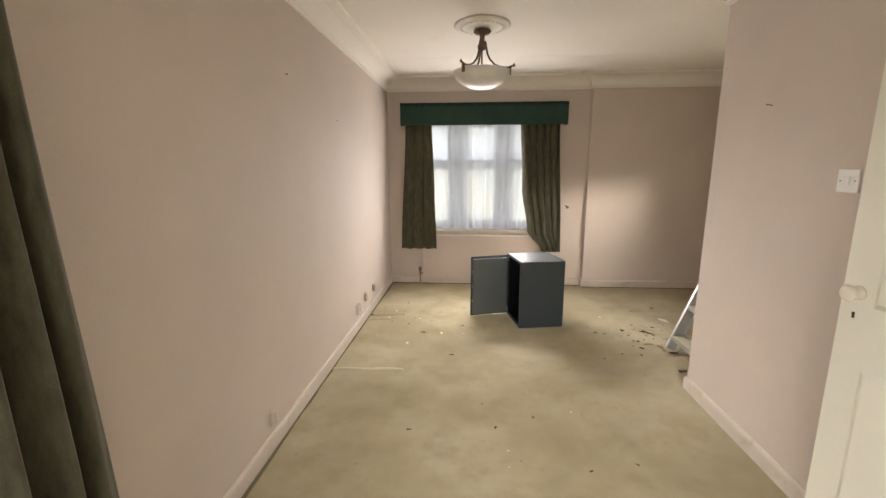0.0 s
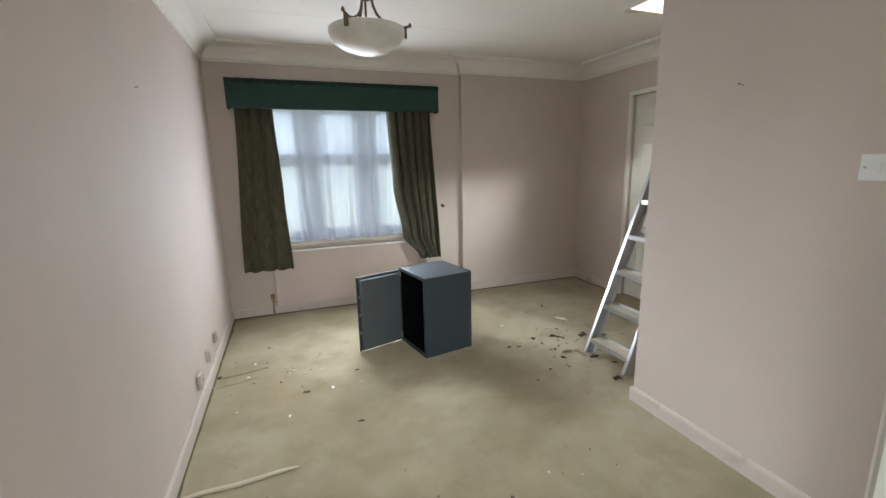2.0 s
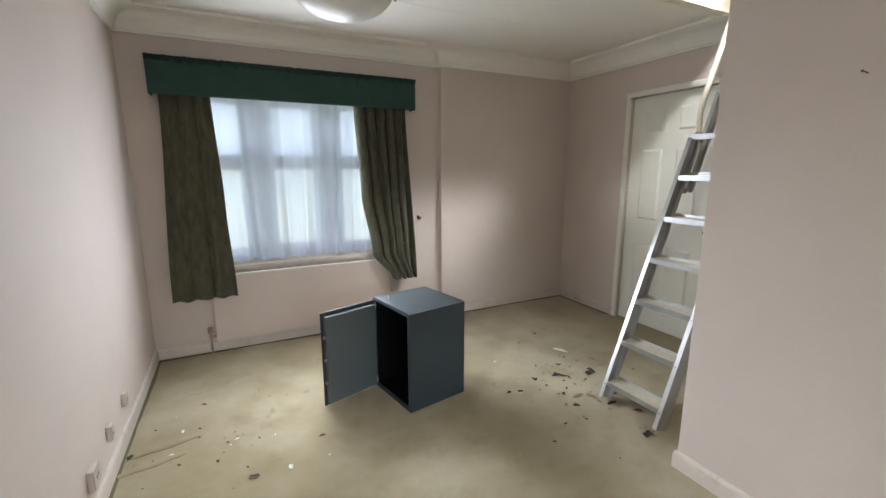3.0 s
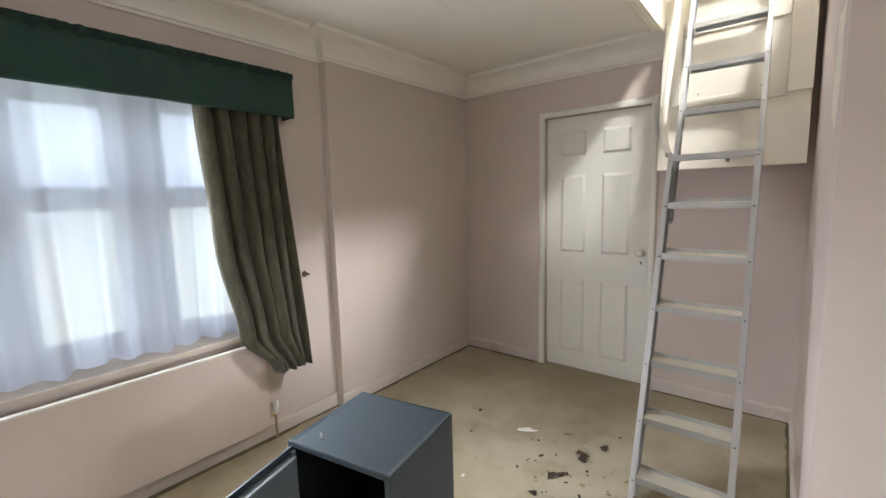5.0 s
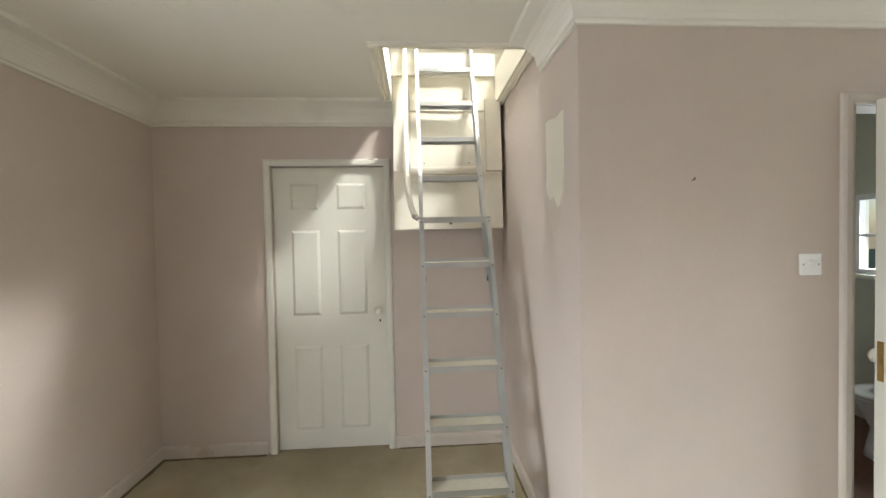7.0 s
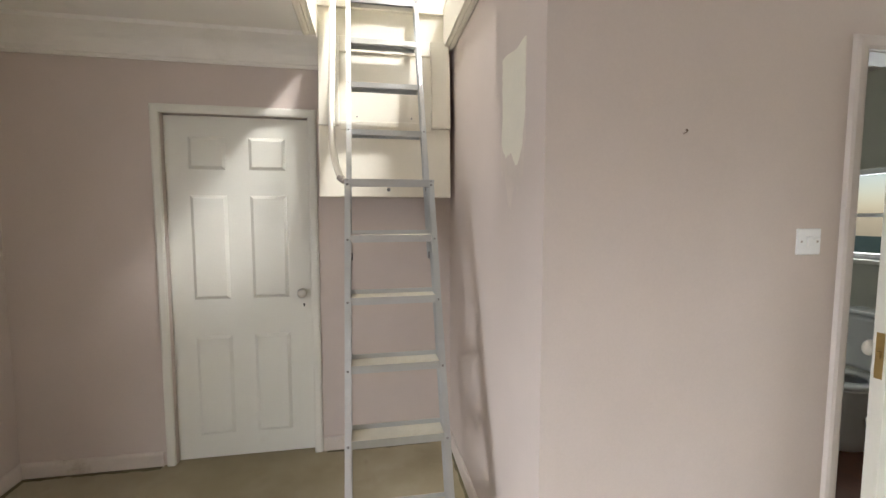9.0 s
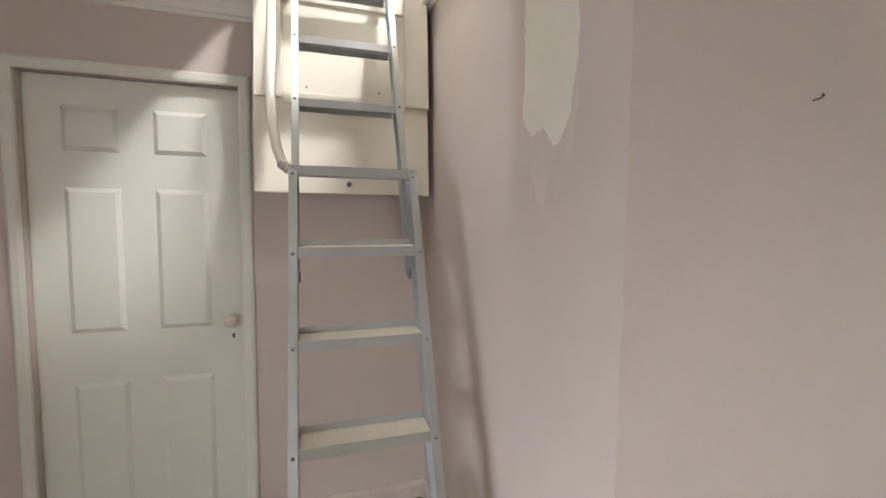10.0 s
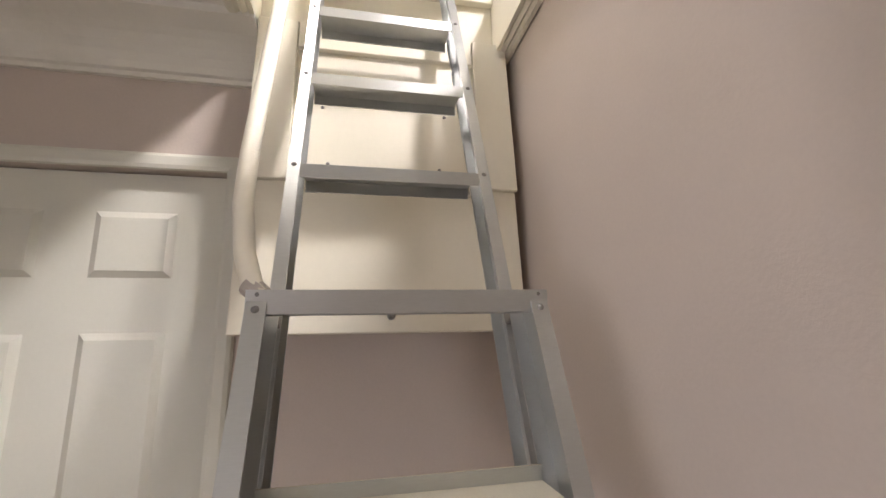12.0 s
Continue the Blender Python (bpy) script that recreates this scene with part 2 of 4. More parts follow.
# ---- building helpers ----
def box(bm, x0, x1, y0, y1, z0, z1):
    v = [bm.verts.new((x, y, z)) for z in (z0, z1) for y in (y0, y1) for x in (x0, x1)]
    for f in ((0, 2, 3, 1), (4, 5, 7, 6), (0, 1, 5, 4), (2, 6, 7, 3), (0, 4, 6, 2), (1, 3, 7, 5)):
        bm.faces.new([v[i] for i in f])
    return v


def boxes(*spans):
    bm = bmesh.new()
    for s in spans:
        box(bm, *s)
    return bm


def rounded(x0, x1, y0, y1, z0, z1, r=0.003, seg=2):
    bm = bmesh.new()
    box(bm, x0, x1, y0, y1, z0, z1)
    bmesh.ops.bevel(bm, geom=bm.edges[:], offset=r, segments=seg, affect="EDGES", profile=0.5)
    return bm


def mesh_of(name, bm, mat, smooth=False):
    bmesh.ops.recalc_face_normals(bm, faces=bm.faces[:])
    me = bpy.data.meshes.new(name)
    bm.to_mesh(me)
    bm.free()
    me.materials.append(mat)
    if smooth:
        for p in me.polygons:
            p.use_smooth = True
    return me


def part(name, bm, mat, parent, label="", smooth=False):
    ob = new(name, mesh_of(name, bm, mat, smooth))
    ob.parent = parent
    if label:
        ob["label"] = label
    return ob


def solid(name, bm, mat, label, category, kind="", group="", smooth=False):
    return tagged(new(name, mesh_of(name, bm, mat, smooth)), label, category, group, kind)


def thing(name, m, label, category, group="", kind=""):
    ob = new(name)
    ob.empty_display_size = 0.1
    ob.matrix_world = m
    return tagged(ob, label, category, group, kind)


def tube(points, radius, seg=10, caps=True):
    """A round bar along a list of points."""
    bm = bmesh.new()
    pts = [Vector(p) for p in points]
    rings = []
    side = None
    for i, p in enumerate(pts):
        d = (pts[min(i + 1, len(pts) - 1)] - pts[max(i - 1, 0)]).normalized()
        if side is None:
            side = d.orthogonal().normalized()
        side = (side - d * side.dot(d)).normalized()
        up = d.cross(side)
        r = radius[i] if isinstance(radius, (list, tuple)) else radius
        rings.append([bm.verts.new(p + (side * math.cos(a) + up * math.sin(a)) * r) for a in (2 * math.pi * k / seg for k in range(seg))])
    for a, b in zip(rings, rings[1:]):
        for k in range(seg):
            bm.faces.new((a[k], a[(k + 1) % seg], b[(k + 1) % seg], b[k]))
    if caps:
        bm.faces.new(rings[0][::-1])
        bm.faces.new(rings[-1])
    return bm


def lathe(profile, seg=32):
    """A turned shape round z from (radius, height) pairs."""
    bm = bmesh.new()
    rings = []
    for r, z in profile:
        if r < 1e-5:
            rings.append([bm.verts.new((0, 0, z))])
        else:
            rings.append([bm.verts.new((r * math.cos(2 * math.pi * k / seg), r * math.sin(2 * math.pi * k / seg), z)) for k in range(seg)])
    for a, b in zip(rings, rings[1:]):
        for k in range(seg):
            q = [a[k % len(a)], a[(k + 1) % len(a)], b[(k + 1) % len(b)], b[k % len(b)]]
            q = list(dict.fromkeys(q))
            if len(q) > 2:
                bm.faces.new(q)
    return bm


def sweep(profile, path):
    """A moulding: profile pairs (out from the wall, height) along wall points, room on the right of the way; mitred corners."""
    bm = bmesh.new()
    pts = [Vector((x, y)) for x, y in path]
    rings = []
    for i, p in enumerate(pts):
        din = (p - pts[i - 1]).normalized() if i else None
        dout = (pts[i + 1] - p).normalized() if i < len(pts) - 1 else None
        nin = Vector((din.y, -din.x)) if din else None
        nout = Vector((dout.y, -dout.x)) if dout else None
        n = nin if nout is None else nout if nin is None else (nin + nout) / (1 + nin.dot(nout))
        rings.append([bm.verts.new((p.x + n.x * o, p.y + n.y * o, z)) for o, z in profile])
    k = len(profile)
    for a, b in zip(rings, rings[1:]):
        for j in range(k):
            bm.faces.new((a[j], a[(j + 1) % k], b[(j + 1) % k], b[j]))
    bm.faces.new(rings[0])
    bm.faces.new(rings[-1][::-1])
    return bm


# ---- the shell ----
XW, XE, XS = -1.01, 2.77, 1.365      # west wall, east wall, face of the dividing wall
YN, YNE, YA, YB = 5.14, 5.075, 2.70, -1.60   # window wall, its forward part, alcove wall, far south end
H = 2.40

solid("floor", boxes((-1.4, 1.43, -1.9, 5.6, -0.1, 0.0), (1.43, 3.0, 2.64, 5.6, -0.1, 0.0)), CARPET, "worn olive-beige carpet with stains and dirt", "floor", "structure")
solid("floor_bathroom", boxes((1.43, 3.4, -0.4, 2.64, -0.1, -0.002)), BATHFLOOR, "red-brown floor covering of the bathroom", "floor", "structure")
solid("wall_west", boxes((-1.15, XW, -1.72, -1.05, 0, H), (-1.15, XW, -1.05, 0.6, 0, 0.22), (-1.15, XW, -1.05, 0.6, 2.02, H), (-1.15, XW, 0.6, 5.5, 0, H)),
      WALL, "pale pink painted wall with scuffs", "wall", "structure")
WX0, WX1, WZ0, WZ1 = -0.67, 0.84, 0.635, 1.96
solid("wall_north", boxes((XW, WX0, YN, 5.3, 0, H), (WX1, 1.30, YN, 5.3, 0, H), (WX0, WX1, YN, 5.3, 0, WZ0), (WX0, WX1, YN, 5.3, WZ1, H)),
      WALL, "pink painted wall with a bay window", "wall", "structure")
solid("wall_north_forward", boxes((1.30, 2.95, YNE, 5.3, 0, H)), WALL, "pink painted wall standing slightly forward", "wall", "structure")
solid("wall_east", boxes((XE, 2.92, YA - 0.1, 3.530, 0, H), (XE, 2.92, 4.30, YNE, 0, H), (XE, 2.92, 3.530, 4.30, 1.985, H)),
      WALL, "pink painted wall with a closed door", "wall", "structure")
solid("wall_alcove", boxes((1.47, XE, 2.60, YA, 0, H)), WALL, "pink painted wall beside the loft ladder", "wall", "structure")
solid("wall_divider", boxes((XS, 1.47, 1.61, YA, 0, H), (XS, 1.47, 0.845, 1.61, 1.985, H), (XS, 1.47, YB - 0.12, 0.845, 0, H)),
      WALL, "pale pink painted dividing wall", "wall", "structure")
# unseen wall; its opening and lintel only shape the added south light
solid("wall_south", boxes((XW, -0.85, YB - 0.12, YB, 0, H), (0.62, XS, YB - 0.12, YB, 0, H), (-0.85, 0.62, YB - 0.12, YB, 2.02, H)),
      WALL, "pink painted unseen south wall with added glazed doors", "wall", "structure")

HX0, HX1, HY0, HY1 = 1.865, 2.692, 2.745, 3.470    # loft opening
solid("ceiling", boxes((-1.15, HX0, -1.72, 5.5, H, H + 0.12), (HX0, 3.4, HY1, 5.5, H, H + 0.12), (HX0, 3.4, -1.72, HY0, H, H + 0.12), (HX1, 3.4, HY0, HY1, H, H + 0.12),
                       (0.40, 1.62, 4.268, 4.274, H - 0.0015, H + 0.001), (-0.9, 0.2, 4.262, 4.266, H - 0.001, H + 0.001)),
      CEIL, "off-white painted ceiling with a hairline board joint", "ceiling", "structure")

COVE = [(0, H), (0, 2.255), (0.014, 2.255), (0.016, 2.268), (0.026, 2.272)] + \
       [(0.026 + 0.112 * (1 - math.cos(a)), 2.272 + 0.100 * math.sin(a)) for a in (radians(d) for d in (12, 26, 40, 54, 68, 82))] + \
       [(0.142, 2.376), (0.155, 2.379), (0.158, H)]
solid("cornice", sweep(COVE, [(XW, YB), (XW, YN), (1.30, YN), (1.30, YNE), (XE, YNE), (XE, HY1 - 0.014)]), CEIL, "off-white coved plaster cornice", "cornice", "structure")
solid("cornice_divider", sweep(COVE, [(1.80, YA), (XS, YA), (XS, YB), (XW, YB)]), CEIL, "off-white coved plaster cornice with a cut end", "cornice", "structure")
SK = [(0, 0), (0, 0.085), (0.006, 0.085), (0.012, 0.078), (0.015, 0.068), (0.015, 0)]
for nm, pth in (("baseboard_west", [(XW, YB), (XW, YN), (1.30, YN), (1.30, YNE), (XE, YNE), (XE, 4.365)]), ("baseboard_alcove", [(XE, 3.482), (XE, YA), (XS, YA), (XS, 1.672)]),
                ("baseboard_south", [(XS, 0.78), (XS, YB), (0.68, YB)])):
    solid(nm, sweep(SK, pth), SKIRT, "scuffed off-white painted skirting board", "skirting", "structure")

# ---- outside ----
bd = solid("backdrop_north", boxes((-4.5, 5.0, 8.4, 8.42, -1.0, 4.6)), backdrop_material("overcast_garden", SKY_N, (0.68, 0.80, 0.76), (0.80, 0.89, 1.0), 1.45, (0.95, 0.93, 0.72)),
           "unseen glowing card that adds light from the south over garden foliage", "backdrop", "structure")
# glowing card added out of view, sized to light the room from the south
bs = solid("south_glow_card", boxes((-4.5, 1.2, -8.02, -8.0, 2.35, 6.5)), backdrop_material("south_glow", SOUTH_GLOW, (0.9, 0.93, 1.0), (0.92, 0.95, 1.0), 1.0, (0.9, 0.93, 1.0)),
           "unseen glowing card that adds light from the south", "backdrop", "structure")
solid("ground", boxes((-40, 40, -40, 40, -0.35, -0.3)), GRASS, "rough lawn round the house", "lawn", "structure")
# unseen fence, added as the lower limit of the south glow
fence = thing("fence", pose(0, -7.6, 0), "unseen weathered timber fence below the south glow card", "fence")
for i in range(30):
    x = -5.0 + i * 0.25
    part("board", rounded(x, x + 0.235, -0.012, 0.012, -0.3, 2.22 + 0.02 * math.sin(i * 2.3), 0.003, 1), FENCE, fence)
for i in range(4):
    part("post", boxes((-5.0 + i * 2.45, -4.9 + i * 2.45, -0.1, -0.012, -0.3, 2.28)), FENCE, fence)


# ---- windows ----
def casement(parent, w, z0, z1, zt, depth=0.06):
    """Frame with a lower light and a fanlight, in the parent's local x and z, centred on x = 0."""
    f = 0.045
    h = w / 2
    part("window_frame", boxes((-h, -h + f, -depth / 2, depth / 2, z0, z1), (h - f, h, -depth / 2, depth / 2, z0, z1), (-h + f, h - f, -depth / 2, depth / 2, z0, z0 + f),
                               (-h + f, h - f, -depth / 2, depth / 2, z1 - f, z1), (-h + f, h - f, -depth / 2, depth / 2, zt - 0.03, zt + 0.03)), UPVC, parent)
    for a, b in ((z0 + f, zt - 0.03), (zt + 0.03, z1 - f)):
        s = 0.028
        x0, x1 = -h + f, h - f
        part("sash", boxes((x0, x0 + s, -0.02, 0.02, a, b), (x1 - s, x1, -0.02, 0.02, a, b), (x0 + s, x1 - s, -0.02, 0.02, a, a + s), (x0 + s, x1 - s, -0.02, 0.02, b - s, b)), UPVC, parent)
        p = part("pane", boxes((x0 + s, x1 - s, -0.003, 0.003, a + s, b - s)), GLASS, parent, "clear glass pane")
        p.visible_shadow = False
    part("handle", rounded(-0.04, 0.04, -0.05, -0.03, zt + 0.032, zt + 0.046, 0.004), BRONZE, parent, "dark metal window catch")


CX = 0.086
bay = thing("window_1", pose(0, 0, 0), "white shallow bay window with three lights and fanlights", "window", kind="structure")
ZT, YC = 1.44, 5.50
mid = part("centre_light", boxes((-0.255, -0.235, -0.03, 0.03, WZ0 + 0.03, WZ1), (0.235, 0.255, -0.03, 0.03, WZ0 + 0.03, WZ1)), UPVC, bay)
mid.matrix_local = pose(CX, YC, 0)
casement(mid, 0.47, WZ0 + 0.035, WZ1 - 0.002, ZT)
for s in (-1, 1):
    xa, ya, xb, yb = CX + s * 0.325, YC - 0.02, WX0 + 0.02 if s < 0 else WX1 - 0.02, 5.325
    w, ang = math.hypot(xb - xa, yb - ya), math.degrees(math.atan2(-(yb - ya), (xb - xa) * s)) * s
    side = part("side_light", boxes((-w / 2, -w / 2 + 0.012, -0.03, 0.03, WZ0 + 0.03, WZ1), (w / 2 - 0.012, w / 2, -0.03, 0.03, WZ0 + 0.03, WZ1)), UPVC, bay)
    side.matrix_local = pose((xa + xb) / 2, (ya + yb) / 2, 0, 0, 0, -ang)
    casement(side, w - 0.026, WZ0 + 0.035, WZ1 - 0.002, ZT)
    pst = part("corner_post", rounded(-0.06, 0.06, -0.05, 0.06, WZ0 + 0.03, WZ1, 0.012), UPVC, bay)
    pst.matrix_local = pose(CX + s * 0.282, YC - 0.01, 0, 0, 0, -s * 15)
outline = [(WX0, YN - 0.03), (WX1, YN - 0.03), (WX1, 5.36), (CX + 0.36, 5.56), (CX - 0.36, 5.56), (WX0, 5.36)]


def slab(outline, z0, z1):
    bm = bmesh.new()
    a, b = [bm.verts.new((x, y, z0)) for x, y in outline], [bm.verts.new((x, y, z1)) for x, y in outline]
    bm.faces.new(a[::-1])
    bm.faces.new(b)
    n = len(a)
    for i in range(n):
        bm.faces.new((a[i], a[(i + 1) % n], b[(i + 1) % n], b[i]))
    return bm


part("window_sill", slab(outline, WZ0 + 0.001, WZ0 + 0.03), SKIRT, bay, "cream painted deep window sill")
part("bay_head", slab([(WX0 - 0.1, 5.301), (WX1 + 0.1, 5.301), (WX1 + 0.1, 5.42), (CX + 0.42, 5.62), (CX - 0.42, 5.62), (WX0 - 0.1, 5.42)], WZ1 + 0.001, WZ1 + 0.1), UPVC, bay)
part("bay_apron", slab([(WX0 - 0.02, 5.301), (WX1 + 0.02, 5.301), (WX1 + 0.02, 5.36), (CX + 0.36, 5.56), (CX - 0.36, 5.56), (WX0 - 0.02, 5.36)], -0.3, WZ0), UPVC, bay)


def sheet(name, mat, parent, edge0, edge1, z_top, z_bot, depth, folds, nu=72, nv=26, thick=0.004, seed=1, swell=0.35, label="", belly=None):
    """A hanging cloth: edge0(v) and edge1(v) give its two borders across x for v from 0 at the top to 1; depth is the fold depth along y."""
    bm = bmesh.new()
    rnd = random.Random(seed)
    ph = [rnd.uniform(0, 6.28) for _ in range(4)]
    grid = []
    for j in range(nv + 1):
        v = j / nv
        row = []
        for i in range(nu + 1):
            u = i / nu
            uu = u + 0.018 * math.sin(5 * u + ph[0] + 1.6 * v)
            a = 2 * math.pi * folds * uu + 0.5 * math.sin(2.2 * v + ph[1])
            y = depth * (1 + swell * v) * (0.72 * math.sin(a) + 0.28 * math.sin(1.63 * a + ph[2] + v) * (0.4 + v))
            x = edge0(v) * (1 - u) + edge1(v) * u + 0.25 * depth * math.cos(a)
            if belly:
                y += belly(u, v)
            z = z_top + (z_bot - z_top) * v + 0.004 * math.sin(a) * v
            row.append(bm.verts.new((x, y, z)))
        grid.append(row)
    for j in range(nv):
        for i in range(nu):
            bm.faces.new((grid[j][i], grid[j][i + 1], grid[j + 1][i + 1], grid[j + 1][i]))
    ob = part(name, bm, mat, parent, label, True)
    if thick:
        md = ob.modifiers.new("thickness", "SOLIDIFY")
        md.thickness = thick
    return ob


def lerp(*stops):
    def f(v):
        for (a, p), (b, q) in zip(stops, stops[1:]):
            if v <= b:
                s = (v - a) / (b - a)
                s = s * s * (3 - 2 * s)
                return p + (q - p) * s
        return stops[-1][1]
    return f


net = thing("net_curtain", pose(0, 5.27, 0), "sheer white voile net curtain trailing on the sill", "net curtain")
sheet("voile", NET, net, lambda v: WX0 + 0.03 + 0.02 * v, lambda v: WX1 - 0.03 - 0.02 * v, 1.945, WZ0 + 0.034, 0.017, 10, 180, 30, 0, 4, 0.9,
      belly=lambda u, v: 0.055 * math.sin(math.pi * u) ** 0.8 * (0.75 + 0.25 * v) - 0.06 * v ** 6 * (0.5 + 0.5 * math.sin(21 * u)) - 0.05)
part("hem", tube([(WX0 + 0.04, -0.05, 1.945), (CX, -0.01, 1.94), (WX1 - 0.04, -0.05, 1.945)], 0.004, 8), UPVC, net, "white plastic-covered curtain wire")

cl = thing("window_curtain", pose(0, 5.088, 0), "olive velvet curtain hanging open beside the bay window", "curtain", "window curtains")
sheet("cloth", CURTAIN, cl, lerp((0, -0.80), (1, -0.855)), lerp((0, -0.485), (0.55, -0.455), (1, -0.43)), 1.93, 0.455, 0.018, 3.6, 110, 28, 0.004, 3, -0.2, belly=lambda u, v: -0.075 * v ** 1.5)
cr = thing("window_curtain", pose(0, 5.086, 0), "olive velvet curtain with deep folds, its lower edge gathered back", "curtain", "window curtains")
sheet("cloth", CURTAIN, cr, lerp((0, 0.515), (0.5, 0.55), (0.84, 0.62), (1, 0.79)), lerp((0, 0.965), (1, 1.0)), 1.93, 0.44, 0.040, 5.6, 150, 34, 0.004, 8, 0.0, belly=lambda u, v: -0.085 * v ** 1.4)

pel = thing("pelmet", pose(0, 0, 0), "bottle-green fabric-covered pelmet over the bay window", "pelmet")
PX0, PX1, PY, PZ0, PZ1 = -0.842, 1.033, 5.027, 1.872, 2.110


def pelmet_front():
    bm = bmesh.new()
    n = 60
    rows = []
    for z, o in ((PZ0, 0.0), (PZ0 + 0.01, -0.004), (PZ0 + 0.11, -0.003), (PZ1 - 0.03, -0.002), (PZ1 - 0.022, -0.008), (PZ1, -0.006)):
        rows.append([bm.verts.new((PX0 + (PX1 - PX0) * i / n, PY + o - 0.002 * math.sin(i * 1.9) * (z > PZ1 - 0.04), z + 0.002 * math.sin(i * 0.7) * (z < PZ0 + 0.02))) for i in range(n + 1)])
    rows.append([bm.verts.new((v.co.x, PY + 0.012, PZ1)) for v in rows[-1]])
    rows.append([bm.verts.new((v.co.x, PY + 0.012, PZ0)) for v in rows[0]])
    rows.append(rows[0])
    for a, b in zip(rows, rows[1:]):
        for i in range(n):
            bm.faces.new((a[i], a[i + 1], b[i + 1], b[i]))
    bm.faces.new([r[0] for r in rows[:-1]])
    bm.faces.new([r[-1] for r in rows[:-1]][::-1])
    return bm


part("front_panel", pelmet_front(), GREEN, pel)
part("side_panel", rounded(PX0, PX0 + 0.012, PY + 0.013, YN - 0.001, PZ0, PZ1, 0.002), GREEN, pel)
part("side_panel", rounded(PX1 - 0.012, PX1, PY + 0.013, YN - 0.001, PZ0, PZ1, 0.002), GREEN, pel)
part("top_board", boxes((PX0 + 0.013, PX1 - 0.013, PY + 0.013, YN - 0.001, PZ1 - 0.02, PZ1 - 0.004)), GREEN, pel)


def frill():
    bm = bmesh.new()
    n = 260
    a, b, c = [], [], []
    for i in range(n + 1):
        x = PX0 + (PX1 - PX0) * i / n
        k = 1.8 * noise.noise(Vector((i * 0.37, 2.0, 0)))
        a.append(bm.verts.new((x, PY - 0.010 - 0.004 * k, PZ1 - 0.030 + 0.024 * noise.noise(Vector((i * 0.21, 7.0, 0))))))
        b.append(bm.verts.new((x, PY - 0.012 + 0.004 * k, PZ1 - 0.006)))
        c.append(bm.verts.new((x, PY - 0.006 - 0.003 * k, PZ1 + 0.003 + 0.006 * noise.noise(Vector((i * 0.3, 5.0, 0))))))
    for p, q in ((a, b), (b, c)):
        for i in range(n):
            bm.faces.new((p[i], p[i + 1], q[i + 1], q[i]))
    return bm


fr = part("frill", frill(), surface("dark_green_gathered_tape", (0.010, 0.030, 0.021), 0.25, 30.0, 300.0, 0.95), pel, "darker gathered heading tape")
fr.modifiers.new("thickness", "SOLIDIFY").thickness = 0.003

hook = thing("curtain_hook", pose(1.10, YN, 0.945), "small dark bronze curtain tieback hook on the wall", "hook")
part("plate", lathe([(0, 0), (0.018, 0), (0.018, 0.004), (0.008, 0.008), (0, 0.008)], 16), BRONZE, hook).matrix_local = pose(0, 0, 0, 90)
part("arm", tube([(0, 0, 0), (0, -0.04, 0.0), (0.0, -0.06, 0.006), (-0.02, -0.068, 0.014), (-0.032, -0.06, 0.022)], 0.005, 8), BRONZE, hook)
part("ball", lathe([(0, -0.01), (0.007, -0.007), (0.010, 0), (0.007, 0.007), (0, 0.01)], 12), BRONZE, hook, smooth=True).matrix_local = pose(-0.034, -0.06, 0.022)

rad = thing("radiator", pose(0, 0, 0), "flat pink-painted panel radiator under the window", "radiator")
part("panel", rounded(-0.61, 0.785, 5.085, 5.105, 0.085, 0.60, 0.006, 3), RAD, rad)
part("back_panel", rounded(-0.60, 0.775, 5.108, 5.122, 0.10, 0.592, 0.005), RAD, rad)
part("top_edge", rounded(-0.612, 0.787, 5.080, 5.1075, 0.597, 0.609, 0.003), GLOSS, rad, "white top edge")
for x in (-0.4, 0.58):
    part("bracket", boxes((x, x + 0.03, 5.1225, YN - 0.002, 0.14, 0.5)), GLOSS, rad)
for x, zz, s in ((-0.645, 0.13, -1), (0.822, 0.15, 1)):
    vl = part("valve", lathe([(0, 0.03), (0.012, 0.03), (0.012, 0.055), (0.02, 0.06), (0.02, 0.10), (0.013, 0.108), (0, 0.108)], 16), PIPE if s < 0 else CHIP, rad, "radiator valve")
    vl.matrix_local = pose(x, 5.10, zz - 0.03)
    part("pipe", tube([(x, 5.10, 0.001), (x, 5.10, zz + 0.01)], 0.008, 10), PIPE, rad, "brown-stained pipe")
    part("union", tube([(x - s * 0.038, 5.10, zz), (x + s * 0.012, 5.10, zz)], 0.011, 10), BRASS, rad, "brass union")


